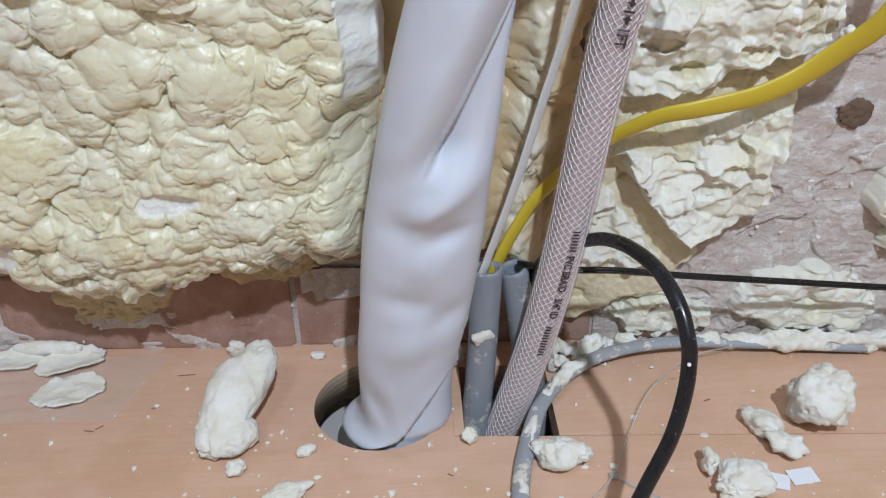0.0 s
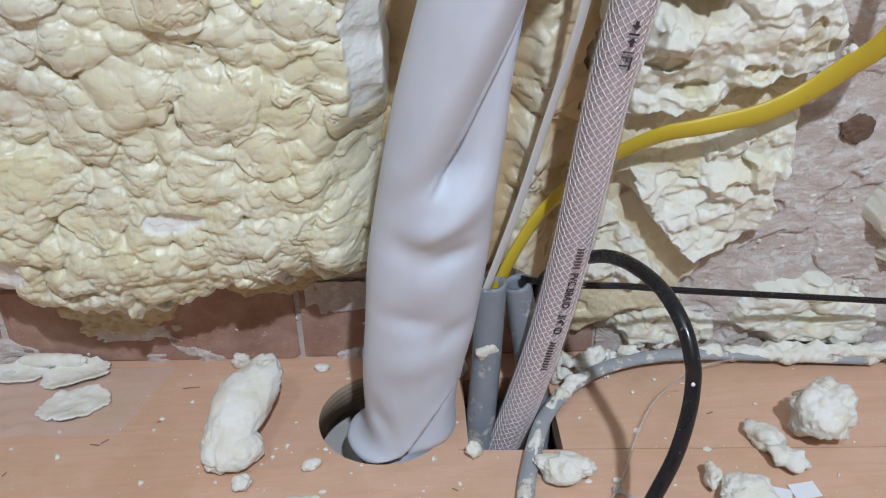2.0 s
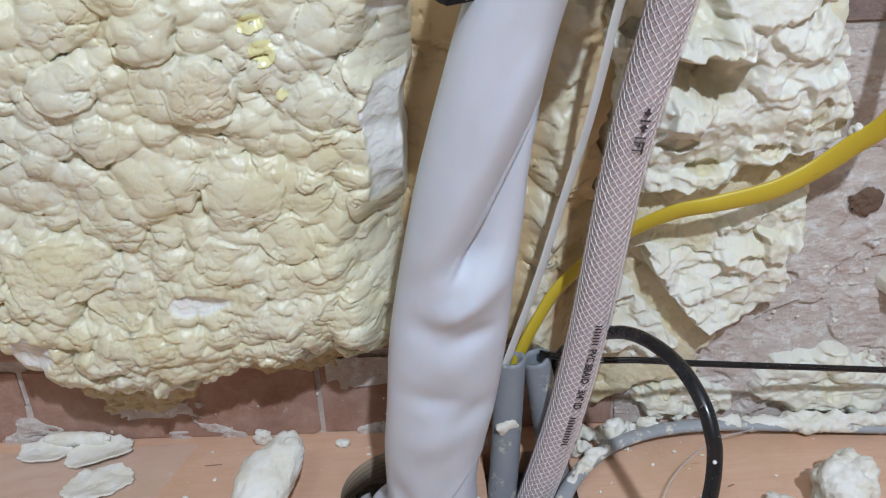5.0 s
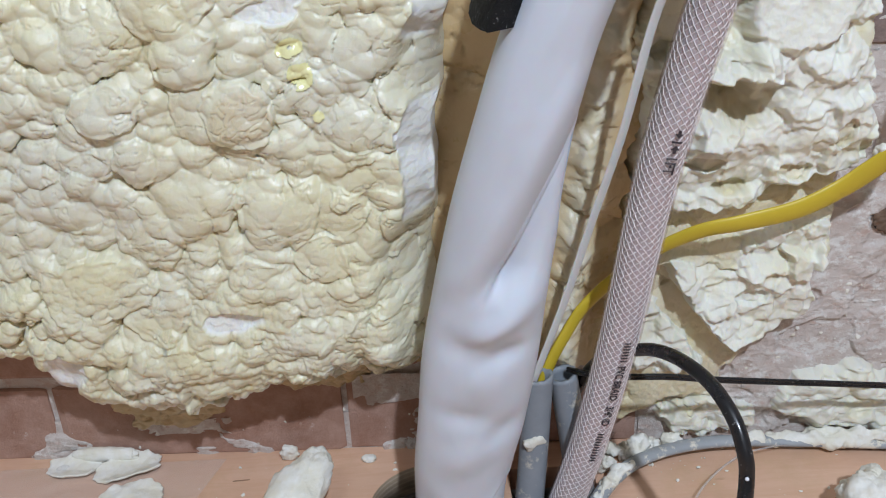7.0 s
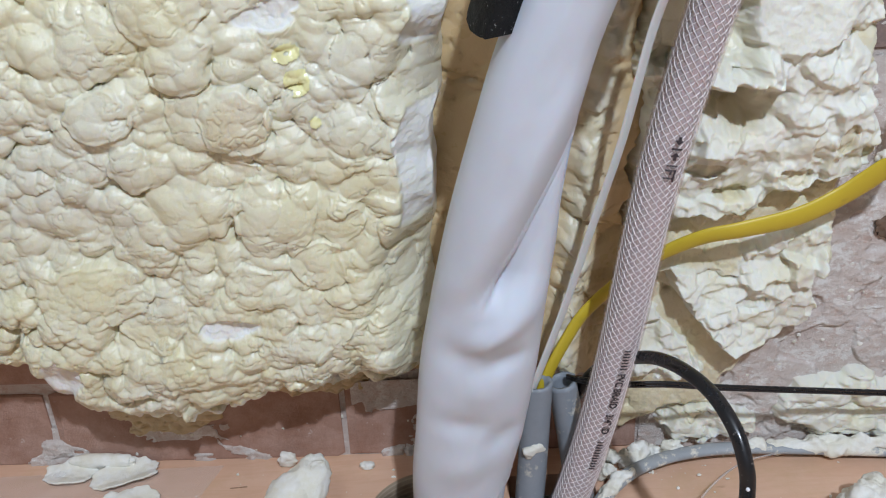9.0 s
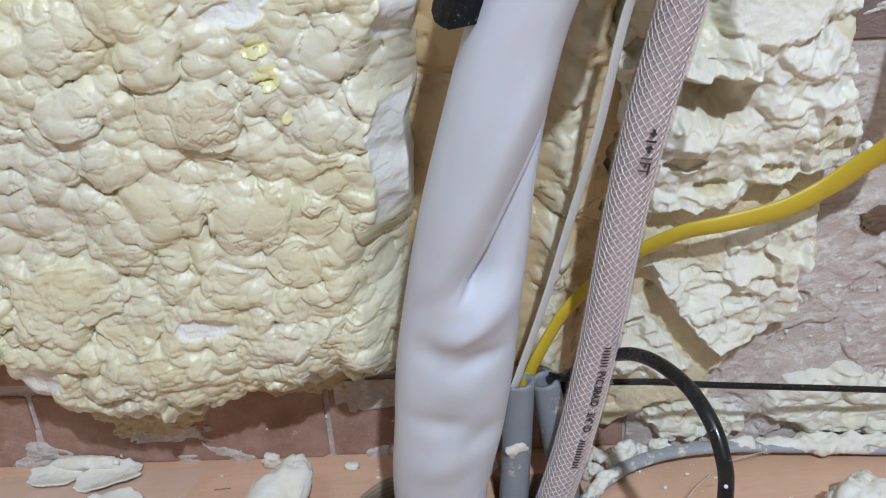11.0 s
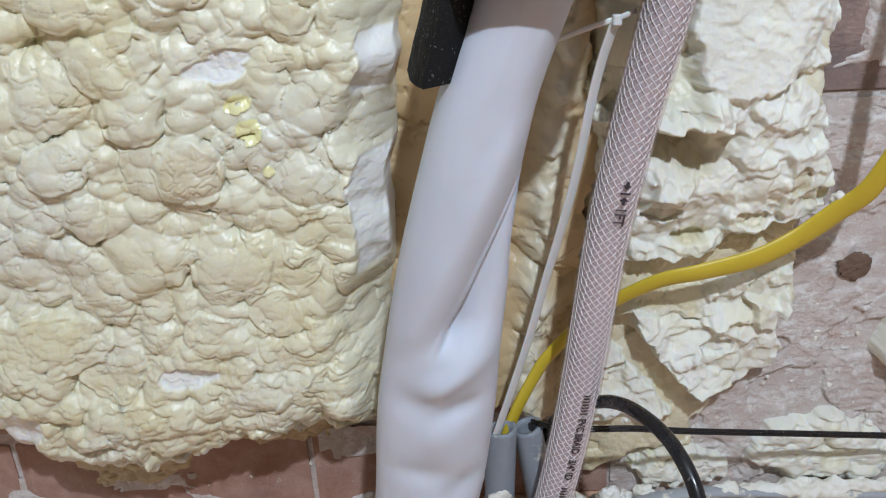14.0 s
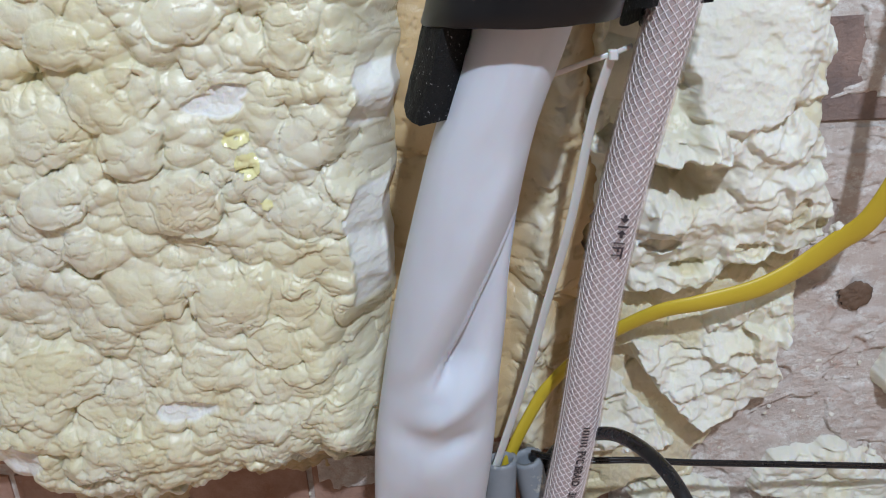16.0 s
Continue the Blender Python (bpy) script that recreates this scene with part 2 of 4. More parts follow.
n.colour(n.mix(n.noise(220, 4), c, (0.55, 0.43, 0.31))).set(Roughness=0.85).bump(n.noise(500, 3), 0.4, 0.001)
PLY_EDGE = n.m

n = Nodes("white_poly_sleeve")
c = n.mix(n.noise(18, 3), (0.545, 0.585, 0.65), (0.59, 0.625, 0.69))
n.colour(n.mix(n.steps(n.noise(120, 2), (0.76, G(0)), (0.80, G(0.35))), c, (0.5, 0.48, 0.47))).set(Roughness=0.52, Subsurface_Weight=0.15, Subsurface_Scale=0.006)
n.bump(n.noise(50, 3), 0.05, 0.001)
SLEEVE = n.m

n = Nodes("grey_pvc")
c = n.mix(n.noise(60, 5), (0.19, 0.215, 0.24), (0.29, 0.315, 0.345))
c = n.mix(n.steps(n.noise(45, 6, 0.7), (0.58, G(0)), (0.66, G(0.8))), c, (0.66, 0.62, 0.52))
c = n.mix(n.steps(n.noise(130, 3, 0.6, (1, 1, 0.3)), (0.70, G(0)), (0.75, G(0.8))), c, (0.10, 0.10, 0.11))
n.colour(c).set(Roughness=0.5).bump(n.noise(200, 4), 0.15, 0.0006)
GREY = n.m

n = Nodes("grey_cable_jacket")
c = n.mix(n.noise(80, 4), (0.27, 0.29, 0.31), (0.36, 0.38, 0.39))
n.colour(n.mix(n.steps(n.noise(75, 5, 0.7), (0.55, G(0)), (0.62, G(0.9))), c, (0.70, 0.66, 0.55))).set(Roughness=0.5).bump(n.noise(300, 3), 0.2, 0.0005)
JACKET = n.m

n = Nodes("black_rubber")
c = n.mix(n.steps(n.noise(420, 3), (0.68, G(0)), (0.74, G(0.8))), (0.012, 0.012, 0.013), (0.32, 0.31, 0.29))
n.colour(c).set(Roughness=0.3).bump(n.noise(200, 3), 0.08, 0.0004)
n.rough(n.steps(n.noise(90, 3), (0.35, G(0.22)), (0.7, G(0.42))))
BLACK = n.m

n = Nodes("black_tape")
n.colour(n.mix(n.noise(60, 3), (0.008, 0.008, 0.009), (0.012, 0.012, 0.013))).set(Roughness=0.3, Specular_IOR_Level=0.28).bump(n.noise(80, 2, 0.5, (1, 1, 4)), 0.1, 0.0008)
TAPE = n.m

n = Nodes("black_foam_rubber")
c = n.mix(n.steps(n.noise(620, 2), (0.66, G(0)), (0.73, G(1))), (0.006, 0.0065, 0.0065), (0.26, 0.26, 0.26))
n.colour(c).set(Roughness=0.7, Specular_IOR_Level=0.25).bump(n.noise(700, 3, 0.7), 0.9, 0.0015)
BLACK_FOAM = n.m

n = Nodes("yellow_cable_jacket")
c = n.mix(n.noise(40, 4, 0.6, (1, 1, 1)), (0.50, 0.37, 0.02), (0.58, 0.44, 0.04))
n.colour(n.mix(n.steps(n.noise(110, 4), (0.66, G(0)), (0.74, G(0.5))), c, (0.42, 0.30, 0.04))).set(Roughness=0.42).bump(n.noise(120, 3), 0.12, 0.0006)
YELLOW = n.m

n = Nodes("nylon_tie")
n.colour(n.mix(n.noise(60, 2), (0.60, 0.61, 0.59), (0.68, 0.69, 0.68))).set(Roughness=0.35, Subsurface_Weight=0.2, Subsurface_Scale=0.003)
NYLON = n.m

n = Nodes("paper")
n.colour(n.mix(n.noise(90, 3), (0.76, 0.79, 0.83), (0.82, 0.84, 0.87))).set(Roughness=0.7)
PAPER = n.m

n = Nodes("hose_bore")
n.colour(n.mix(n.noise(60, 4), (0.37, 0.315, 0.315), (0.44, 0.385, 0.38))).set(Roughness=0.35, Subsurface_Weight=0.25, Subsurface_Scale=0.004)
BORE = n.m

n = Nodes("braid_yarn")
n.colour(n.mix(n.noise(300, 2), (0.82, 0.79, 0.79), (0.90, 0.88, 0.88))).set(Roughness=0.25)
YARN = n.m

n = Nodes("ink")
n.colour(n.mix(n.noise(900, 3), (0.015, 0.012, 0.018), (0.06, 0.05, 0.06))).set(Roughness=0.5)
INK = n.m


def clear_film(name, gloss, tint, veil, rim=0.4):
    """Thin clear plastic: lets light through, shines at the rim, with a faint milky veil."""
    n = Nodes(name)
    tr = n.t.nodes.new("ShaderNodeBsdfTransparent")
    tr.inputs[0].default_value = (*tint, 1)
    gl = n.t.nodes.new("ShaderNodeBsdfGlossy")
    gl.inputs["Roughness"].default_value = gloss
    df = n.t.nodes.new("ShaderNodeBsdfDiffuse")
    df.inputs[0].default_value = (0.75, 0.74, 0.74, 1)
    lw = n.t.nodes.new("ShaderNodeLayerWeight")
    fr = n.t.nodes.new("ShaderNodeMapRange")
    fr.inputs["From Min"].default_value, fr.inputs["To Min"].default_value, fr.inputs["To Max"].default_value = 0.35, 0.03, rim
    n.t.links.new(lw.outputs["Facing"], fr.inputs["Value"])
    m1, m2 = n.t.nodes.new("ShaderNodeMixShader"), n.t.nodes.new("ShaderNodeMixShader")
    m1.inputs[0].default_value = veil
    n.t.links.new(tr.outputs[0], m1.inputs[1])
    n.t.links.new(df.outputs[0], m1.inputs[2])
    n.t.links.new(fr.outputs[0], m2.inputs[0])
    n.t.links.new(m1.outputs[0], m2.inputs[1])
    n.t.links.new(gl.outputs[0], m2.inputs[2])
    n.t.links.new(m2.outputs[0], n.out.inputs[0])
    return n.m


PVC = clear_film("clear_pvc", 0.12, (0.98, 0.94, 0.94), 0.07, 0.14)
FILM = clear_film("clear_film", 0.22, (0.93, 0.93, 0.94), 0.17)
LINE = clear_film("clear_nylon", 0.2, (0.93, 0.92, 0.90), 0.25)

n = Nodes("wall_plaster")
n.colour(n.mix(n.noise(5, 5), (0.58, 0.58, 0.57), (0.66, 0.66, 0.65))).set(Roughness=0.9).bump(n.noise(60, 4), 0.2, 0.002)
PLASTER = n.m

n = Nodes("concrete_below")
n.colour(n.mix(n.noise(40, 6), (0.45, 0.43, 0.40), (0.62, 0.60, 0.57))).set(Roughness=0.9).bump(n.noise(150, 5), 0.4, 0.002)
SLAB = n.m

# ---- the shell: floor, walls, ceiling ----
WALL_Y, WALL_X, WALL_SLOPE = 0.535, -0.076, math.tan(radians(2.0))
HOLE = (-0.015, 0.466, 0.0465)


def wall_y(x):
    return WALL_Y - WALL_SLOPE * (x - WALL_X)


def board(name, outline, hole=None, z=0.0, thick=0.02):
    """A floor board from its outline, with a round hole cut through it."""
    bm = bmesh.new()
    loops = [outline]
    if hole:
        loops.append([(hole[0] + hole[2] * math.cos(a), hole[1] + hole[2] * math.sin(a)) for a in np.linspace(0, 2 * np.pi, 72, endpoint=False)])
    edges = []
    for loop in loops:
        vs = [bm.verts.new((x, y, z)) for x, y in loop]
        edges += [bm.edges.new((vs[k], vs[(k + 1) % len(vs)])) for k in range(len(vs))]
    faces = [g for g in bmesh.ops.triangle_fill(bm, use_beauty=True, edges=edges)["geom"] if isinstance(g, bmesh.types.BMFace)]
    top = bmesh.ops.extrude_face_region(bm, geom=faces)
    for v in [g for g in top["geom"] if isinstance(g, bmesh.types.BMVert)]:
        v.co.z -= thick
    bmesh.ops.recalc_face_normals(bm, faces=bm.faces)
    me = bpy.data.meshes.new(name)
    bm.to_mesh(me)
    bm.free()
    return me


def seam(x):
    return 0.4305 - 0.05 * (x - 0.016)


floor = tagged(new("floor"), "pinkish plywood floor boards strewn with foam crumbs", "floor", kind="structure")
part("board", board("board", [(-1.6, -2.2), (1.6, -2.2), (1.6, seam(1.6)), (0.034, seam(0.034)), (0.034, 0.64), (-1.6, 0.64)], HOLE), PLY, floor)
part("board", board("board", [(0.0341, seam(0.0341) + 0.0013), (0.041, seam(0.041) + 0.0013), (0.041, 0.503), (0.1035, 0.503), (0.1035, seam(0.1035) + 0.0013), (1.6, seam(1.6) + 0.0013), (1.6, 0.64), (0.0341, 0.64)], None, -0.0006), PLY, floor)
th = np.linspace(0, 2 * np.pi, 73)[:-1]
ring = []
for r, z in ((0.0463, -0.0004), (0.0463, -0.024), (0.0475, -0.024), (0.0475, -0.0004)):
    ring.append(np.stack([HOLE[0] + r * np.cos(th), HOLE[1] + r * np.sin(th), 0 * th + z], 1))
part("cut_edge", grid_mesh("cut_edge", np.array(ring + ring[:1]), wrap=True), PLY_EDGE, floor, "pale layered plywood edge inside the round hole")
tagged(part("ground", box_mesh("ground", (-1.6, -2.2, -0.12), (1.6, 0.64, -0.055)), SLAB), "pale dusty surface below the floor", "ground", kind="structure")

wall = tagged(new("wall_north", box_mesh("wall_north", (-1.7, 0.0035, -0.055), (1.8, 0.12, 2.4))), "old brick wall smeared with mortar", "wall", kind="structure")
wall.data.materials.append(MORTAR)
wall.matrix_world = pose(WALL_X, WALL_Y, 0, 0, 0, -2.0)
for name, lo, hi in (("wall_south", (-1.6, -2.3, 0), (1.6, -2.2, 2.4)), ("wall_west", (-1.7, -2.3, 0), (-1.6, 0.6, 2.4)), ("wall_east", (1.6, -2.3, 0), (1.7, 0.6, 2.4))):
    tagged(part(name, box_mesh(name, lo, hi), PLASTER), "plain plastered wall", "wall", kind="structure")
tagged(part("ceiling", box_mesh("ceiling", (-1.7, -2.3, 2.4), (1.7, 0.7, 2.5)), PLASTER), "plain plastered ceiling", "ceiling", kind="structure")

# ---- sprayed foam on the wall ----


def foam_object(name, label, P, tags, material):
    """Foam skin from its front grid, closed by a rim that runs back into the wall."""
    rim = lambda row: np.stack([row[:, 0], wall_y(row[:, 0]) + 0.004, row[:, 2]], -1)
    left = np.concatenate([rim(P[:, 0])[:, None], P, rim(P[:, -1])[:, None]], 1)
    full = np.concatenate([rim(left[0])[None], left, rim(left[-1])[None]], 0)
    me = grid_mesh(name, full)
    for key, v in tags.items():
        at = me.attributes.new(key, "FLOAT", "POINT")
        at.data.foreach_set("value", np.pad(v, 1, mode="edge").reshape(-1).astype(np.float32))
    return thing(name, label, "insulation foam", me, material)


def skin_part(name, P, mask, off, material, parent, label):
    """A piece of the foam's surface of its own: the quads where mask holds, lifted a little, with a rim."""
    n, m = mask.shape
    ids = np.arange(n * m).reshape(n, m)
    quad = mask[:-1, :-1] & mask[1:, :-1] & mask[:-1, 1:] & mask[1:, 1:]
    f = np.stack([ids[:-1, :-1], ids[:-1, 1:], ids[1:, 1:], ids[1:, :-1]], -1)[quad]
    used, back = np.unique(f, return_inverse=True)
    v = P.reshape(-1, 3)[used] - np.array((0, off, 0))
    me = bpy.data.meshes.new(name)
    me.from_pydata(v.tolist(), [], back.reshape(-1, 4).tolist())
    me.polygons.foreach_set("use_smooth", [True] * len(me.polygons))
    me.update()
    return part(name, me, material, parent, label)


def spot(x, z, cx, cz, rx, rz, seed=3, rag=0.45):
    q = ((x - cx) / rx) ** 2 + ((z - cz) / rz) ** 2 + rag * fbm(x / 0.012, z / 0.012, seed, 4)
    return 1 - ramp(0.8, 1.05, q)


# lumps of the swollen foam: centre, half width, half height
SWELLINGS = ((-0.096, 0.236, 0.021, 0.019), (-0.143, 0.243, 0.023, 0.019), (-0.172, 0.224, 0.019, 0.024), (-0.114, 0.195, 0.014, 0.011),
             (-0.107, 0.295, 0.018, 0.017), (-0.129, 0.297, 0.013, 0.020), (-0.078, 0.270, 0.008, 0.008), (-0.115, 0.261, 0.018, 0.008),
             (-0.169, 0.269, 0.012, 0.013), (-0.180, 0.303, 0.016, 0.012), (-0.197, 0.268, 0.013, 0.009), (-0.220, 0.244, 0.024, 0.017),
             (-0.176, 0.336, 0.020, 0.017), (-0.132, 0.328, 0.017, 0.017), (-0.143, 0.351, 0.017, 0.014), (-0.035, 0.328, 0.019, 0.015), (-0.046, 0.284, 0.018, 0.016))
CREST = ((-0.040, 0.382, 0.012, 0.015), (-0.014, 0.374, 0.015, 0.017), (0.013, 0.388, 0.017, 0.013), (-0.127, 0.360, 0.017, 0.012),
         (-0.158, 0.382, 0.017, 0.012), (-0.096, 0.394, 0.018, 0.012), (-0.138, 0.397, 0.017, 0.012), (-0.175, 0.394, 0.017, 0.013))
BULGES = ((-0.041, 0.254, 0.019, 0.010), (-0.032, 0.221, 0.014, 0.012), (-0.053, 0.178, 0.019, 0.015), (-0.072, 0.206, 0.016, 0.013),
          (-0.209, 0.191, 0.031, 0.018), (-0.059, 0.233, 0.014, 0.014), (-0.025, 0.193, 0.013, 0.013), (-0.174, 0.171, 0.020, 0.016),
          (-0.090, 0.150, 0.020, 0.012), (-0.071, 0.136, 0.018, 0.012), (-0.147, 0.204, 0.015, 0.009), (-0.030, 0.297, 0.015, 0.013),
          (-0.057, 0.340, 0.013, 0.011), (-0.168, 0.135, 0.020, 0.015), (-0.042, 0.154, 0.020, 0.012))
FOAM_FOOT = ((-0.46, 0.125), (-0.262, 0.130), (-0.254, 0.110), (-0.242, 0.098), (-0.204, 0.089), (-0.150, 0.087), (-0.136, 0.091), (-0.112, 0.105), (-0.074, 0.110), (-0.048, 0.118), (-0.031, 0.107), (0.012, 0.106))


def left_foam():
    nx, nz = 740, 660
    u, v = np.meshgrid(np.linspace(0, 1, nx), np.linspace(0, 1, nz))
    z_top, x_left = 0.52, -0.46
    x = x_left + u * (0.012 - x_left)
    low = np.interp(x, [p[0] for p in FOAM_FOOT], [p[1] for p in FOAM_FOOT]) + 0.004 * fbm(x / 0.016, 0 * x, 11, 3) + 0.0022 * fbm(x / 0.005, 0 * x + 3, 12, 3)
    low -= 0.007 * np.exp(-((x + 0.167) / 0.0028) ** 2) + 0.005 * np.exp(-((x + 0.205) / 0.004) ** 2)
    z = low + v * (z_top - low)
    right = -0.004 + 0.12 * np.clip(z - 0.25, 0, 1) + 0.008 * ramp(0.21, 0.12, z) + 0.006 * fbm(z / 0.025, 0 * z + 7, 13, 2)
    x = x_left + u * (right - x_left)
    wx, wz = x + 0.0048 * fbm(x / 0.019, z / 0.019, 21, 3), z + 0.0048 * fbm(x / 0.019 + 5, z / 0.019, 22, 3)
    fine = ramp(0.235, 0.155, z + 0.03 * fbm(x / 0.08, z / 0.08, 31, 2))
    h = 0.0066 * domes(wx, wz, 0.0165, 41, 0.65, 0.85)
    calm = np.zeros_like(x)
    for group, grow in ((BULGES, 0.34), (SWELLINGS, 0.52), (CREST, 0.60)):
        for k, (cx, cz, rx, rz) in enumerate(group):
            lean = 0.5 * math.sin(7.0 * k + rx * 900)
            dx, dz = (wx - cx) / (1.12 * rx), (wz - cz) / (1.12 * rz)
            q = (dx * math.cos(lean) + dz * math.sin(lean)) ** 2 + (dz * math.cos(lean) - dx * math.sin(lean)) ** 2
            q = q * (1 + 0.36 * fbm(x / 0.013 + k, z / 0.013, 33, 3))
            up = 0.0056 + 0.0024 * math.sin(5.0 * k) + grow * min(rx, rz) * np.clip(1 - q, 0, 1) ** 0.42
            take = (q < 1) & (up > h)
            h = np.where(take, up, h)
            calm = np.where(take, ramp(1.0, 0.6, q), calm)
    h2 = domes(x + 0.5 * (wx - x), z + 0.5 * (wz - z), 0.0112, 56, 0.5, 0.85)
    h3 = domes(x + 0.003 * fbm(x / 0.01, z / 0.01, 23, 2), z * 1.25, 0.0068, 61, 0.4, 0.7)
    h += (0.0042 - 0.0016 * calm) * h2 + (0.0003 + 0.0009 * fine) * h3
    h += 0.010 * fbm(x / 0.11, z / 0.11, 81, 3)
    # the skin is creased where it shrank
    wr = np.abs(fbm(wx / 0.021, wz / 0.011, 91, 3))
    h -= 0.0009 * np.exp(-(wr / 0.020) ** 2)
    wr = np.abs(fbm(wx / 0.008, wz / 0.004, 93, 3))
    h -= 0.0003 * np.exp(-(wr / 0.05) ** 2) * fine
    crazed = spot(x, z, -0.104, 0.295, 0.017, 0.014, 17, 0.5)
    h -= 0.0007 * crazed * np.exp(-(np.abs(fbm(x / 0.007, z / 0.007, 94, 2)) / 0.07) ** 2)
    cut = right - x
    fresh = np.zeros_like(x)
    for cx, cz, rx, rz in ((-0.131, 0.165, 0.020, 0.0075), (-0.244, 0.130, 0.014, 0.016), (-0.252, 0.118, 0.010, 0.016), (-0.086, 0.347, 0.017, 0.006), (-0.077, 0.354, 0.011, 0.005)):
        fresh = np.maximum(fresh, spot(x, z, cx, cz, rx, rz, 5))
    strip = np.maximum(np.exp(-((z - 0.262) / 0.036) ** 6), np.exp(-((z - 0.346) / 0.017) ** 4))
    side = ramp(0.0225, 0.0205, cut + 0.004 * fbm(x / 0.01, z / 0.012, 14, 3)) * ramp(0.3, 0.6, strip)
    rough = 0.0007 * (facets(x, z, 0.006, 101) - 0.5) + 0.0005 * fbm(x / 0.003, z / 0.003, 103, 3)
    fresh_all = np.maximum(fresh, side)
    h = h * (1 - fresh_all) + (soften(h, 60) + rough - 0.0022) * fresh_all
    torn_rim = ramp(0.0045, 0.002, z - low + 0.003 * fbm(x / 0.008, z / 0.008, 15, 3)) * ramp(-0.25, -0.235, x) * ramp(-0.11, -0.13, x)
    thick = 0.066 - 0.024 * np.exp(-(z - low) / 0.022) - (strip * (0.026 * np.clip((0.022 - cut) / 0.022, 0, 1) + 0.026 * np.clip((0.003 - cut) / 0.003, 0, 1)) + 0.052 * (1 - strip) * np.clip((0.040 - cut) / 0.040, 0, 1) ** 1.7) + 0.006 * ramp(0.2, 0.3, z)
    drips = [spot(x, z, -0.077, 0.330, 0.008, 0.0055, 7, 0.9), spot(x, z, -0.072, 0.315, 0.008, 0.007, 8, 0.9), spot(x, z, -0.065, 0.292, 0.004, 0.003, 9, 0.6)]
    y = wall_y(x) - thick - h
    z = z - 0.22 * (h - 0.012) * ramp(0.0, 0.02, z - low)
    P = np.stack([x, y, z], -1)
    ob = foam_object("spray_foam", "cream lumpy spray foam with cut white patches on brick", P, {"fresh": np.maximum(fresh_all, 0.8 * torn_rim), "stain": 0 * x, "tan": 0.3 * crazed}, FOAM)
    for blob in drips:
        wet = blob * ramp(-0.7, -0.15, fbm(x / 0.005, z / 0.005, 77, 3))
        skin_part("resin_drip", P - np.stack([0 * x, 0.0009 * ramp(0.35, 0.8, wet), 0 * x], -1), wet > 0.4, 0.0002, RESIN, ob, "glossy yellow resin drip")
    return ob


def pocket_foam():
    nx, nz = 150, 330
    u, v = np.meshgrid(np.linspace(0, 1, nx), np.linspace(0, 1, nz))
    x, z = -0.035 + u * (0.158 + 0.014 * fbm(v / 0.05, 0 * v + 2, 16, 4)), 0.10 + v * 0.42 + 0.012 * fbm((-0.035 + u * 0.175) / 0.02, 0 * u, 15, 4) * (1 - v)
    h = 0.006 * domes(x, z, 0.05, 45, 0.4) + 0.0016 * domes(x, z, 0.014, 46, 0.4) + 0.003 * fbm(x / 0.03, z / 0.05, 47, 2)
    crack = np.abs(fbm(x / 0.03, z / 0.014, 48, 3))
    h -= 0.0018 * np.exp(-(crack / 0.02) ** 2)
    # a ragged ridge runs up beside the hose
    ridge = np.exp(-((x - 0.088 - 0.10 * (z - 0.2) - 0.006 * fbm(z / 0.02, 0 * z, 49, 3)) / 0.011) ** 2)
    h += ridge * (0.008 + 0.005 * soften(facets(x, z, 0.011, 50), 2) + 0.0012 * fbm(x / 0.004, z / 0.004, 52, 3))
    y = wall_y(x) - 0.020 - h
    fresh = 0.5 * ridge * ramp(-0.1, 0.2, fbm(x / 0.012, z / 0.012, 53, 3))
    # tan foam, deepened in colour for the shade off the ridge
    return foam_object("spray_foam", "tan cracked foam skin in the hollow by the pipes, browned further for shade", np.stack([x, y, z - 0.3 * h], -1), {"fresh": fresh, "stain": 0 * x, "tan": 1 - 0.8 * ridge}, FOAM)


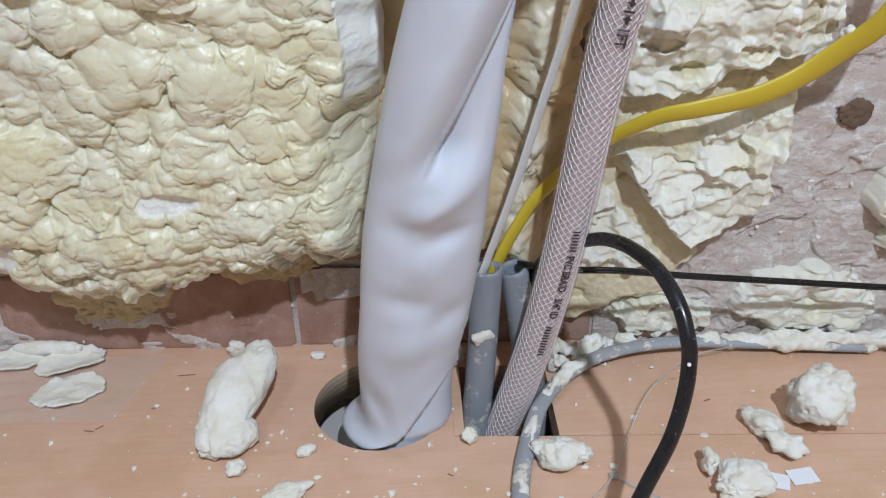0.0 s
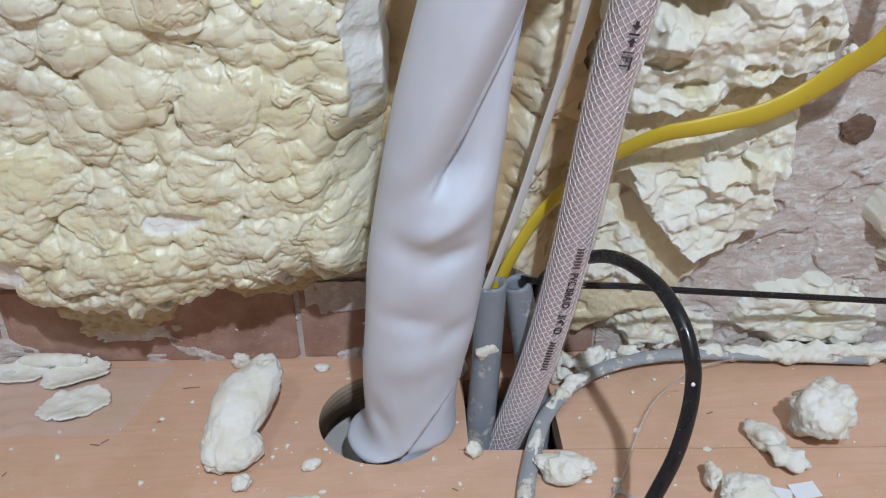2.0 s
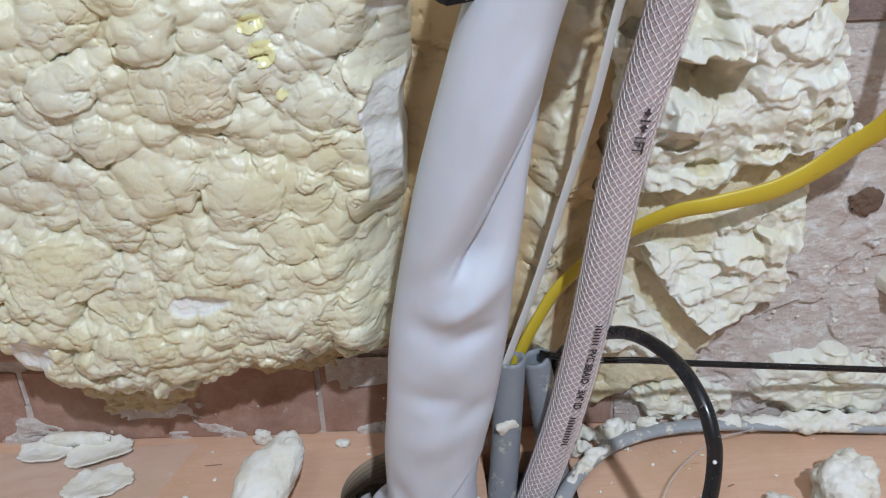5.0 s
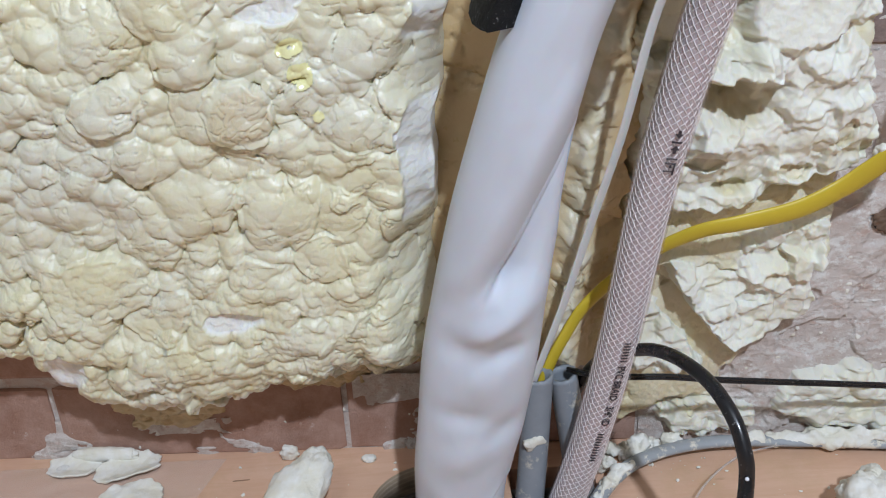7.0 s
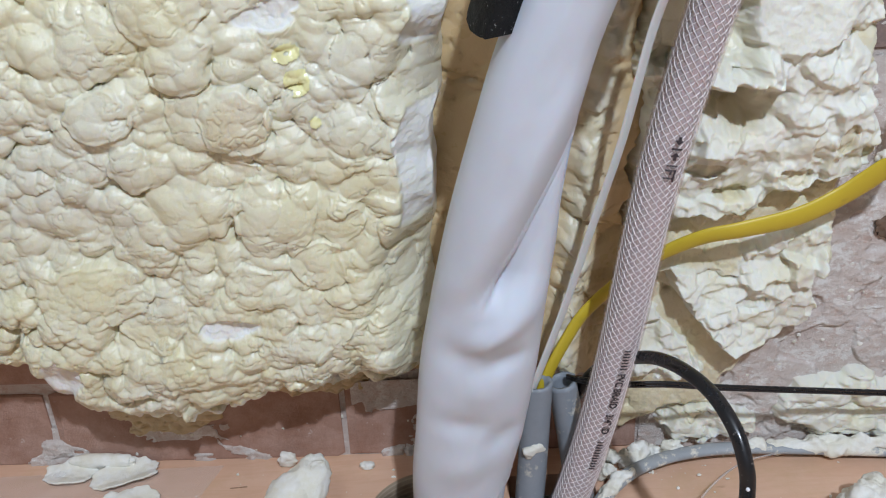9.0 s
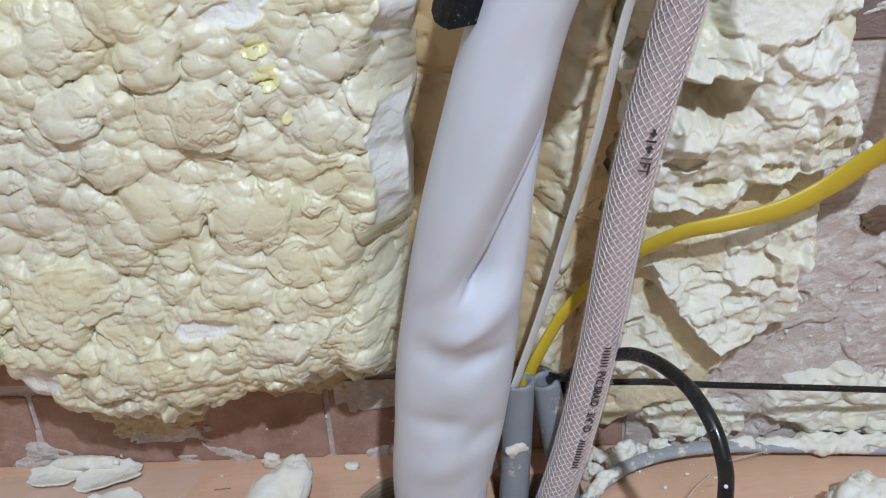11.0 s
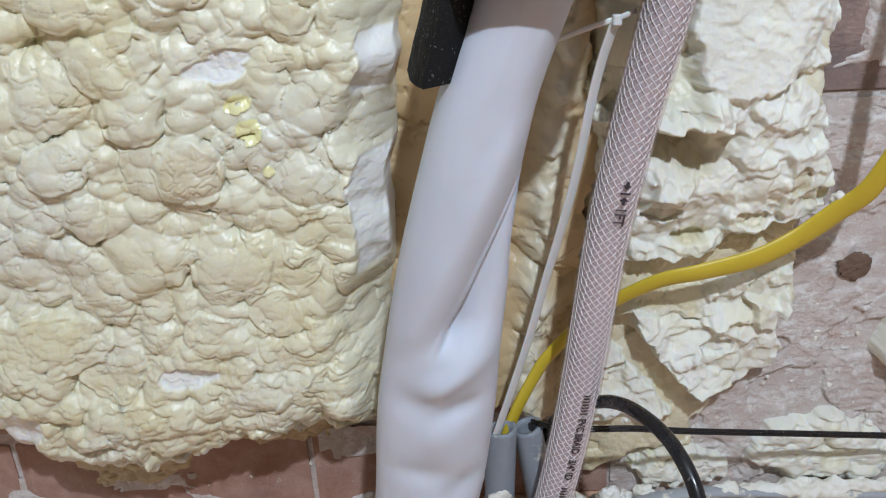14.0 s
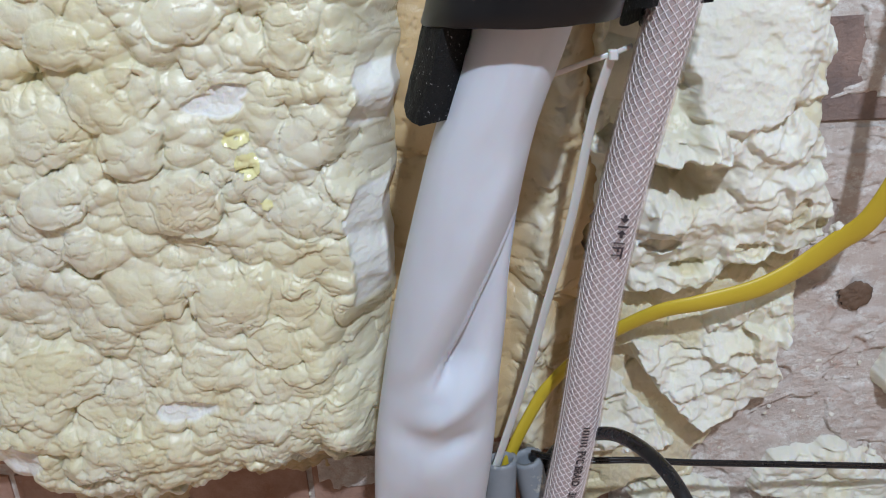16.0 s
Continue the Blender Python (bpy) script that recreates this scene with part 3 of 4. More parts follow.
def right_foam():
    nx, nz = 410, 820
    u, v = np.meshgrid(np.linspace(0, 1, nx), np.linspace(0, 1, nz))
    x, z = 0.095 + u * 0.20, 0.012 + v * 0.50
    ex = x + 0.008 * fbm(x / 0.022, z / 0.022, 111, 3) + 0.0012 * fbm(x / 0.004, z / 0.004, 112, 2)
    ez = z + 0.008 * fbm(x / 0.022, z / 0.022, 113, 3) + 0.0012 * fbm(x / 0.004, z / 0.004, 114, 2)
    sx, sz = x + 0.005 * fbm(x / 0.012, z / 0.012, 121, 3), z + 0.005 * fbm(x / 0.012, z / 0.012, 129, 3)
    broken = soften(facets(sx, sz, 0.025, 122, 1.5), 7)
    small = soften(facets(x + 0.003 * fbm(x / 0.005, z / 0.005, 125, 3), z * 1.15 + 0.003 * fbm(x / 0.005, z / 0.005, 120, 3), 0.0105, 123, 1.4), 4)
    tiny = soften(facets(x + 0.002 * fbm(x / 0.003, z / 0.003, 128, 2), z, 0.0050, 138, 1.4), 2)
    grain = fbm(x / 0.004, z / 0.004, 124, 4)
    swell = domes(x + 0.004 * fbm(x / 0.02, z / 0.02, 139, 2), z, 0.024, 126, 0.4)
    torn = 0.010 * broken + 0.0030 * small + 0.0007 * tiny + 0.0004 * grain + 0.007 * fbm(x / 0.03, z / 0.03, 141, 3)
    cave = lambda cx, cz, rx, rz, k: spot(x, z, cx, cz, rx, rz, k, 1.0)
    # the thick block above the yellow cable, with its cut slab, ledge and smooth bulges
    rim = np.interp(z, (0.20, 0.24, 0.29, 0.34, 0.40), (0.256, 0.262, 0.254, 0.251, 0.248))
    upper = ramp(0.108, 0.126, ex) * ramp(0.0, 0.010, ez - 0.198 - 0.30 * np.clip(x - 0.15, 0, 1)) * ramp(0.003, -0.003, ex - rim)
    top = 0.022 + 0.016 * ramp(0.21, 0.265, z) + 0.010 * ramp(0.115, 0.165, x) - 0.010 * ramp(0.228, 0.256, x) + torn
    hollow = ramp(0.300, 0.292, ez) * ramp(0.262, 0.285, ez + 0.4 * (x - 0.17)) * ramp(0.205, 0.180, ex)
    top -= 0.007 * hollow
    smooth = np.clip(ramp(0.295, 0.315, ez) * ramp(0.18, 0.165, ex) + 0.8 * hollow, 0, 1)
    top = top * (1 - smooth) + smooth * (0.032 + 0.010 * swell - 0.012 * hollow)
    ledge = ramp(0.145, 0.150, ex) * ramp(0.196, 0.188, ex) * ramp(0.2885, 0.2960, ez) * ramp(0.330, 0.305, ez)
    top += ledge * (0.010 + 0.002 * small)
    foot_of_slab = 0.309 + 0.45 * np.abs(x - 0.200)
    slab = ramp(0.164, 0.174, ex) * ramp(0.238, 0.226, ex) * ramp(0.0, 0.005, ez - foot_of_slab)
    top = top * (1 - slab) + slab * (0.060 - 0.10 * np.clip(z - 0.31, 0, 0.1) + 0.0010 * small + 0.0005 * tiny + 0.0005 * grain + 0.004 * fbm(x / 0.03, z / 0.03, 142, 2))
    for cx, cz, rx, rz, grow in ((0.212, 0.294, 0.018, 0.018, 0.015), (0.240, 0.312, 0.012, 0.022, 0.011), (0.243, 0.345, 0.011, 0.018, 0.010), (0.232, 0.275, 0.012, 0.012, 0.008), (0.167, 0.352, 0.013, 0.014, 0.012), (0.184, 0.375, 0.014, 0.013, 0.012)):
        q = ((sx - cx) / rx) ** 2 + ((sz - cz) / rz) ** 2
        up = 0.036 + grow * np.clip(1 - q, 0, 1) ** 0.55
        smooth = np.where((q < 1) & (up > top), 1.0, smooth)
        top = np.where((q < 1) & (up > top), up, top)
    pits = np.clip(cave(0.214, 0.236, 0.011, 0.006, 131) + cave(0.178, 0.226, 0.010, 0.005, 132) + cave(0.160, 0.243, 0.012, 0.005, 133) + cave(0.238, 0.262, 0.006, 0.010, 134), 0, 1)
    top -= 0.005 * pits
    thick = -0.006 + upper * (top + 0.006)
    # skin under the cable, a crumbly block, the torn plate and the foot below it
    shelf = ramp(0.108, 0.122, ex) * ramp(0.158, 0.166, ez) * ramp(0.262, 0.250, ex) * ramp(0.26, 0.24, ez)
    thick = np.maximum(thick, shelf * (0.020 + 0.005 * swell + 0.0010 * grain + 0.006) - 0.006)
    block = ramp(0.190, 0.198, ex) * ramp(0.254, 0.246, ex) * ramp(0.150, 0.158, ez + 0.12 * (x - 0.22)) * ramp(0.196, 0.186, ez - 0.15 * (x - 0.22))
    thick = np.maximum(thick, block * (0.024 + torn + 0.006) - 0.006)
    plate = ramp(0.0, 0.005, ex - 0.143 - 0.70 * (0.169 - ez)) * ramp(0.254, 0.246, ex) * ramp(0.0, 0.006, ez - 0.095 - 0.40 * np.clip(ex - 0.195, 0, 1)) * ramp(0.0, -0.008, ez - 0.174 + 0.10 * (x - 0.15))
    lip = 0.010 * np.exp(-np.clip(ex - 0.143 - 0.70 * (0.169 - ez), 0, 1) / 0.02)
    dent = cave(0.205, 0.140, 0.012, 0.006, 135)
    thick = np.maximum(thick, plate * (0.020 + lip + 0.8 * torn - 0.006 * dent + 0.006) - 0.006)
    foot = ramp(0.108, 0.120, ex) * ramp(0.0, -0.006, ex - 0.132 - 0.70 * (0.160 - ez)) * ramp(0.070, 0.082, ez) * ramp(0.166, 0.154, ez)
    thick = np.maximum(thick, foot * (0.014 + 0.7 * torn + 0.006) - 0.006)
    base = ramp(0.108, 0.122, ex) * ramp(0.222, 0.208, ex + 0.25 * np.clip(0.10 - ez, 0, 1)) * ramp(0.040, 0.055, ez + 0.1 * (ex - 0.15) + 0.7 * np.clip(0.170 - x, 0, 0.05)) * ramp(0.20, 0.18, ez)
    bare = base * (thick < 0.0065)
    thick = np.maximum(thick, base * (0.0065 + 0.004 * swell + 0.0008 * grain + 0.006) - 0.006)
    skin = np.clip(bare + 0.7 * pits + smooth * upper * (1 - slab) + shelf * (1 - upper) * (1 - plate) * (1 - block) + 0.4 * ramp(0.15, 0.4, fbm(x / 0.018, z / 0.018, 137, 3)), 0, 1)
    y = wall_y(x) - thick
    # tan darkens pits, thin base and hollow: shade put into the colour
    return foam_object("spray_foam", "torn white spray foam with broken ledges, cut back to the brick", np.stack([x, y, z], -1), {"fresh": 0.62 * (1 - skin), "stain": 0 * x, "tan": np.clip(0.15 * pits + 0.25 * bare + 0.25 * hollow * upper, 0, 1)}, FOAM)


left_foam()
pocket_foam()
right_foam()


def patch_foam(cx, cz, rx, rz, thick, seed, label, tan=0.0):
    n = 120
    u, v = np.meshgrid(np.linspace(-1.25, 1.25, n), np.linspace(-1.25, 1.25, n))
    x, z = cx + u * rx, cz + v * rz
    q = u * u + v * v + 0.7 * fbm(x / 0.02, z / 0.02, seed, 4)
    body = ramp(1.05, 0.55, q)
    h = thick * (0.35 + 0.35 * soften(facets(x, z, 0.018, seed + 2, 0.9), 3) + 0.4 * soften(domes(x, z, 0.012, seed + 4, 0.5), 1) + 0.3 * fbm(x / 0.02, z / 0.02, seed + 6, 3)) + 0.0016 * fbm(x / 0.006, z / 0.006, seed + 7, 4) - 0.0015 * np.exp(-(np.abs(fbm(x / 0.012, z / 0.012, seed + 8, 3)) / 0.04) ** 2)
    y = wall_y(x) - (body * (h + 0.006) - 0.006)
    z = np.maximum(z, 0.002)
    return foam_object("spray_foam", label, np.stack([x, y, z], -1), {"fresh": 0.55 * (1 - tan) * ramp(-0.7, -0.2, fbm(x / 0.02, z / 0.02, seed + 9, 3)), "stain": 0 * x, "tan": tan * ramp(-1.2, -0.5, fbm(x / 0.015, z / 0.015, seed + 11, 3))}, FOAM)


patch_foam(0.300, 0.036, 0.064, 0.030, 0.012, 211, "crumbly heap of white foam on the brick")
patch_foam(0.350, 0.120, 0.026, 0.040, 0.018, 231, "small torn patch of white foam on the brick")
patch_foam(0.190, 0.026, 0.040, 0.020, 0.012, 251, "thin scraps of foam stuck to the brick")
patch_foam(-0.080, 0.086, 0.016, 0.012, 0.014, 311, "yellowed scrap of foam under the overhang")
# residue whose brown also carries the painted shade below the foam
patch_foam(-0.215, 0.046, 0.060, 0.022, 0.003, 331, "foam residue on the brick under the overhang, browned to deepen the shade", 0.9)
patch_foam(-0.105, 0.085, 0.060, 0.026, 0.006, 351, "foam residue on the brick under the overhang, browned to deepen the shade", 0.9)

# ---- white sleeve, twisted and pushed through the floor ----


def white_sleeve():
    rows = np.array([
        (0.520, 0.086, 0.134, 0.386, 0.024), (0.430, 0.059, 0.106, 0.391, 0.024), (0.384, 0.045, 0.091, 0.395, 0.024), (0.342, 0.029, 0.076, 0.400, 0.0235),
        (0.306, 0.018, 0.068, 0.404, 0.023), (0.263, 0.006, 0.062, 0.410, 0.022), (0.233, -0.001, 0.060, 0.415, 0.022), (0.199, -0.008, 0.056, 0.420, 0.022),
        (0.155, -0.016, 0.052, 0.425, 0.022), (0.105, -0.021, 0.045, 0.430, 0.021), (0.068, -0.025, 0.038, 0.436, 0.022), (0.028, -0.0265, 0.034, 0.446, 0.027),
        (0.013, -0.0275, 0.034, 0.450, 0.030), (0.005, -0.0315, 0.0335, 0.452, 0.032), (-0.002, -0.041, 0.033, 0.455, 0.033), (-0.014, -0.038, 0.031, 0.459, 0.031), (-0.050, -0.026, 0.028, 0.466, 0.030)])
    n, m = 300, 144
    line = spline(rows, n)
    z, xl, xr, yc, b = (line[:, k][:, None] for k in range(5))
    a = (xr - xl) / 2
    th = np.linspace(0, 2 * np.pi, m, endpoint=False)[None]
    si, co = np.sin(th), np.cos(th)
    si, co = np.sign(si) * np.abs(si) ** 0.92, np.sign(co) * np.abs(co) ** 0.92
    u = si + 0 * z
    front = np.clip(co, 0, 1) ** 0.5
    bell = lambda cu, cz, su, sz, tilt=0.0: np.exp(-((u - cu) / su) ** 2 - ((z - cz - tilt * (u - cu)) / sz) ** 2)
    # the long fold, where the wall of the sleeve laps over itself
    fold = -0.16 + 12.0 * (z - 0.209)
    past = u - fold
    there = ramp(0.197, 0.222, z) * ramp(0.345, 0.31, z)
    d = there * (-0.015 * ramp(-0.02, 0.16, past) * np.exp(-np.clip(past - 0.15, 0, 9) / 0.7) - 0.0065 * np.exp(-np.clip(-past, 0, 9) / 0.16) * ramp(0.05, -0.02, past) + 0.0030 * np.exp(-((past + 0.55) / 0.35) ** 2))
    d += 0.0070 * bell(0.10, 0.186, 0.50, 0.010, 0.018) + 0.0025 * bell(0.75, 0.205, 0.3, 0.02)
    d += -0.0045 * bell(-0.45, 0.172, 0.32, 0.010) - 0.0050 * bell(0.35, 0.166, 0.35, 0.007, 0.010)
    d += 0.0022 * bell(0.0, 0.145, 0.5, 0.012) - 0.0035 * bell(0.55, 0.108, 0.35, 0.010, 0.012) + 0.0028 * bell(-0.1, 0.086, 0.5, 0.014, 0.01)
    d += -0.0030 * bell(-0.2, 0.120, 0.5, 0.008, -0.006) - 0.0055 * bell(-0.80, 0.036, 0.25, 0.016, -0.02)
    # the second fold runs down into the hole
    fold2 = -0.75 + 27.0 * z
    past2 = u - fold2
    there2 = ramp(-0.012, 0.0, z) * ramp(0.066, 0.045, z)
    d += there2 * (-0.013 * ramp(-0.02, 0.16, past2) * np.exp(-np.clip(past2 - 0.1, 0, 9) / 0.8) + 0.003 * np.exp(-np.clip(-past2, 0, 9) / 0.2) * ramp(0.05, -0.02, past2))
    d += 0.0009 * fbm(u * 2.2 + 0 * z, z / 0.03, 401, 3)
    # the foot is turned in the hole, its front corner against the rim
    turn = radians(22) * ramp(0.075, 0.0, z)
    dx, dy = a * si, -b * co - d * front
    P = np.stack([(xl + xr) / 2 + dx * np.cos(turn) - dy * np.sin(turn), yc + dx * np.sin(turn) + dy * np.cos(turn), z + 0 * si], -1)
    ob = thing("plastic_sleeve", "white twisted plastic sleeve going down through the floor hole", "plastic tube", grid_mesh("plastic_sleeve", P, wrap=True, caps=True), SLEEVE)
    return ob


white_sleeve()


def insulation():
    """Split black foam lagging round the sleeve, bound with tape."""
    ob = thing("pipe_insulation", "black split foam pipe lagging bound with glossy black tape", "pipe insulation")
    axis = lambda z: np.stack([0.0675 + 0.30 * (z - 0.384), 0.400 - 0.10 * (z - 0.384), z], -1)
    n, m = 70, 110
    th = np.linspace(radians(54), radians(300), m)
    out = []
    for r in (0.0265, 0.0430):
        low = 0.349 + 0.043 * ramp(0.95, 3.6, th) + 0.0012 * fbm(th * 9, 0 * th, 7, 3)
        s = np.linspace(0, 1, n)[:, None]
        z = low[None] + s * (0.52 - low[None])
        c = axis(z)
        rr = r + 0.0006 * fbm(th[None] * 12 + 0 * s, z / 0.006, 9, 3)
        out.append(np.stack([c[..., 0] - rr * np.sin(th)[None], c[..., 1] - rr * np.cos(th)[None], z], -1))
    shell = np.concatenate([out[1], out[0][:, ::-1]], 1)
    part("lagging", grid_mesh("lagging", shell, wrap=True), BLACK_FOAM, ob)
    me = grid_mesh("lagging_end", np.stack([out[0][0], out[1][0]]))
    part("lagging_end", me, BLACK_FOAM, ob)
    th2 = np.linspace(0, 2 * np.pi, 96, endpoint=False)
    z = np.concatenate([[0.390, 0.3895], np.linspace(0.390, 0.50, 20)])[:, None] + 0.0012 * np.cos(th2 - 0.6)[None] + 0.0006 * fbm(th2 * 3, 0 * th2, 5, 2)[None]
    r = np.concatenate([[0.0425, 0.0436], np.full(20, 0.0440)])[:, None] + 0.0005 * fbm(th2[None] * 2 + 0 * z, z / 0.012, 19, 2)
    c = axis(z)
    part("tape_band", grid_mesh("tape_band", np.stack([c[..., 0] - r * np.sin(th2), c[..., 1] - r * np.cos(th2), z], -1), wrap=True), TAPE, ob, "glossy black tape band")
    return ob


insulation()

HOSE_LINE = [(0.166, 0.412, 0.50), (0.145, 0.425, 0.388), (0.131, 0.433, 0.321), (0.122, 0.437, 0.275), (0.116, 0.441, 0.235), (0.104, 0.449, 0.137), (0.090, 0.453, 0.061), (0.068, 0.457, -0.024), (0.060, 0.459, -0.052)]


def second_lagging():
    path = spline(HOSE_LINE, 200)
    top = path[(path[:, 2] > 0.383)]
    th = np.linspace(radians(40), radians(250), 60)
    out = []
    for r in (0.0150, 0.0240):
        c = top[::-1]
        low = 0.006 * np.sin(th * 2)[None] * np.linspace(1, 0, len(c))[:, None]
        out.append(np.stack([c[:, None, 0] - r * np.sin(th)[None], c[:, None, 1] - r * np.cos(th)[None] + 0 * low, c[:, None, 2] + low], -1))
    me = grid_mesh("pipe_insulation", np.concatenate([out[1], out[0][:, ::-1]], 1), wrap=True)
    return thing("pipe_insulation", "short black foam lagging round the clear hose", "pipe insulation", me, BLACK_FOAM)


second_lagging()


# ---- clear braided hose ----


def braided_hose():
    ob = thing("braided_hose", "clear braided vinyl hose with pinkish bore and black print", "hose")
    n = 420
    path = spline(HOSE_LINE, n)
    t, s, o = frames_along(path, (1, 0, 0))
    length = np.concatenate([[0], np.cumsum(np.linalg.norm(np.diff(path, axis=0), axis=1))])
    R = 0.0130

    def on(l, a, r):
        """The place at l metres from the top end, turned by a from the side that faces the room."""
        c = np.stack([np.interp(l, length, path[:, k]) for k in range(3)], -1)
        ss = np.stack([np.interp(l, length, s[:, k]) for k in range(3)], -1)
        oo = np.stack([np.interp(l, length, o[:, k]) for k in range(3)], -1)
        sign = -1.0 if o[n // 2, 1] > 0 else 1.0
        return c + ss * (np.sin(a) * r)[..., None] + oo * (sign * np.cos(a) * r)[..., None]

    th = np.linspace(0, 2 * np.pi, 40, endpoint=False)
    L, A = np.meshgrid(np.linspace(0, length[-1], 160), th, indexing="ij")
    part("bore", grid_mesh("bore", on(L, A, 0 * L + R - 0.0018), wrap=True, caps=True), BORE, ob)
    shell = grid_mesh("outer_wall", on(L, A, 0 * L + R), wrap=True)
    shell.flip_normals()
    part("outer_wall", shell, PVC, ob, "clear vinyl wall").visible_shadow = False
    # yarns: two families of helices, pressed flat
    starts, lead, steps = 16, 0.076, 1200
    l = np.linspace(0, length[-1], steps)
    weave = np.cos(2 * np.pi * starts * l / lead)
    for hand in (1, -1):
        V, F = [], []
        for k in range(starts):
            a = hand * 2 * np.pi * l / lead + 2 * np.pi * k / starts
            r = R - 0.00160 + 0.00030 * hand * weave - (0.0 if hand > 0 else 0.00018)
            P = np.stack([on(l, a + da, r + dr) for da, dr in ((-0.027, 0.0), (0.0, 0.0004), (0.027, 0.0))], 1)
            V.append(P.reshape(-1, 3))
            i = np.arange(steps - 1)[:, None] * 3 + np.arange(2)[None] + k * steps * 3
            F.append(np.stack([i, i + 1, i + 4, i + 3], -1).reshape(-1, 4))
        me = bpy.data.meshes.new("braid")
        me.from_pydata(np.concatenate(V).tolist(), [], np.concatenate(F).tolist())
        me.polygons.foreach_set("use_smooth", [True] * len(me.polygons))
        part("braid", me, YARN, ob, "white braid yarn").data.update()

    def where(z):
        return float(np.interp(-z, -path[:, 2], length))

    def wrap(name, flat, l0, a0):
        """Bends flat print (along, across) round the hose."""
        v = np.empty(len(flat.vertices) * 3)
        flat.vertices.foreach_get("co", v)
        v = v.reshape(-1, 3)
        q = on(l0 + v[:, 0], a0 + v[:, 1] / R, 0 * v[:, 0] + R + 0.00008)
        flat.vertices.foreach_set("co", q.reshape(-1))
        flat.update()
        part(name, flat, INK, ob, "black print")

    def print_text(body, l0, a0, size, stretch=1.0):
        cu = bpy.data.curves.new("print", "FONT")
        cu.body, cu.size, cu.offset = body, size, 0.00022
        tmp = bpy.data.objects.new("print", cu)
        scene.collection.objects.link(tmp)
        bpy.context.view_layer.update()
        me = bpy.data.meshes.new_from_object(tmp.evaluated_get(bpy.context.evaluated_depsgraph_get()))
        bpy.data.objects.remove(tmp)
        for vert in me.vertices:
            vert.co.x *= stretch
            vert.co.z = 0
        me.materials.clear()
        wrap("print", me, l0, a0)

    def print_bars(l0, a0, spans, high):
        for x0, x1 in spans:
            k = 6
            X = np.linspace(x0, x1, k)
            P = np.stack([np.stack([X, 0 * X + yy, 0 * X], -1) for yy in np.linspace(0, high, 4)], 0)
            wrap("print_bar", grid_mesh("print_bar", P), l0, a0)

    lf = where(0.284)
    print_text("1FT", lf + 0.0125, -0.17, 0.0082, 0.85)
    for x0, flip in ((0.0, 1), (0.0085, -1)):
        me = bpy.data.meshes.new("print_arrow")
        pts = [(0, -0.0009), (0.002, -0.0009), (0.002, -0.0026), (0.0046, 0), (0.002, 0.0026), (0.002, 0.0009), (0, 0.0009)]
        pts = [((px if flip > 0 else 0.0046 - px) + x0 - 0.002, py + 0.0029, 0) for px, py in pts]
        me.from_pydata(pts, [], [list(range(7))])
        wrap("print_arrow", me, lf, -0.17)
    print_bars(lf, -0.17, [(0.0042, 0.0054)], 0.0058)
    lt = where(0.150)
    print_bars(lt, -0.02, [(k * 0.0022, k * 0.0022 + 0.0010) for k in range(7)], 0.0042)
    print_text("PVC BRAID", lt + 0.0175, -0.04, 0.0068, 0.80)
    print_text('3/4" ID', lt + 0.049, -0.06, 0.0068, 0.80)
    print_bars(lt + 0.0715, -0.08, [(k * 0.0022, k * 0.0022 + 0.0010) for k in range(11)], 0.0040)
    return ob


braided_hose()

# ---- grey conduits standing in the notch ----


def conduit(label, base, top, r, flat=1.0, cut=0.0):
    ob = thing("conduit", label, "pipe")
    n, m = 40, 40
    path = spline([base, (np.array(base) + np.array(top)) / 2 + np.array((0.0008, 0, 0)), top], n)
    t, s, o = frames_along(path, (1, 0, 0))
    th = np.linspace(0, 2 * np.pi, m, endpoint=False)
    ringed = []
    for rr, seq in ((r, range(n)), (r - 0.0024, range(n - 1, -1, -1))):
        for k in seq:
            w = rr * (1 + 0.02 * fbm(th * 2, 0 * th + k / 9, 23, 2))
            p = path[k] + s[k] * np.cos(th)[:, None] * w[:, None] + o[k] * np.sin(th)[:, None] * w[:, None] * flat
            if k == n - 1:
                p = p + np.stack([0 * th, 0 * th, cut * np.cos(th - 0.8) + 0.0006 * fbm(th * 5, 0 * th, 31, 2)], -1)
            ringed.append(p)
    part("pipe", grid_mesh("pipe", np.array(ringed), wrap=True), GREY, ob)
    return ob


pipe_a = conduit("weathered grey conduit, squeezed flat, flecked with foam", (0.0470, 0.458, -0.055), (0.0590, 0.472, 0.104), 0.0100, 0.80, 0.002)
pipe_b = conduit("open-topped grey plastic conduit with foam inside", (0.0980, 0.474, -0.055), (0.0765, 0.481, 0.098), 0.0098, 1.0, 0.001)


# ---- cables ----
loop = thing("cable", "thick glossy black cable looping out over the floor", "cable", sweep("cable", [(0.078, 0.487, 0.06), (0.094, 0.482, 0.098), (0.106, 0.468, 0.120), (0.116, 0.450, 0.134), (0.124, 0.430, 0.146), (0.132, 0.405, 0.154), (0.140, 0.380, 0.155), (0.146, 0.360, 0.147), (0.149, 0.349, 0.134), (0.150, 0.345, 0.123), (0.1475, 0.338, 0.107), (0.141, 0.330, 0.086), (0.130, 0.322, 0.065), (0.116, 0.312, 0.042), (0.085, 0.292, 0.012), (0.040, 0.265, 0.0045), (-0.03, 0.225, 0.0045), (-0.10, 0.19, 0.0045)], 0.0041, n=220, sides=24, side=None), BLACK)
bm = bmesh.new()
bmesh.ops.create_icosphere(bm, subdivisions=2, radius=0.0011)
me = bpy.data.meshes.new("paint_fleck")
bm.to_mesh(me)
bm.free()
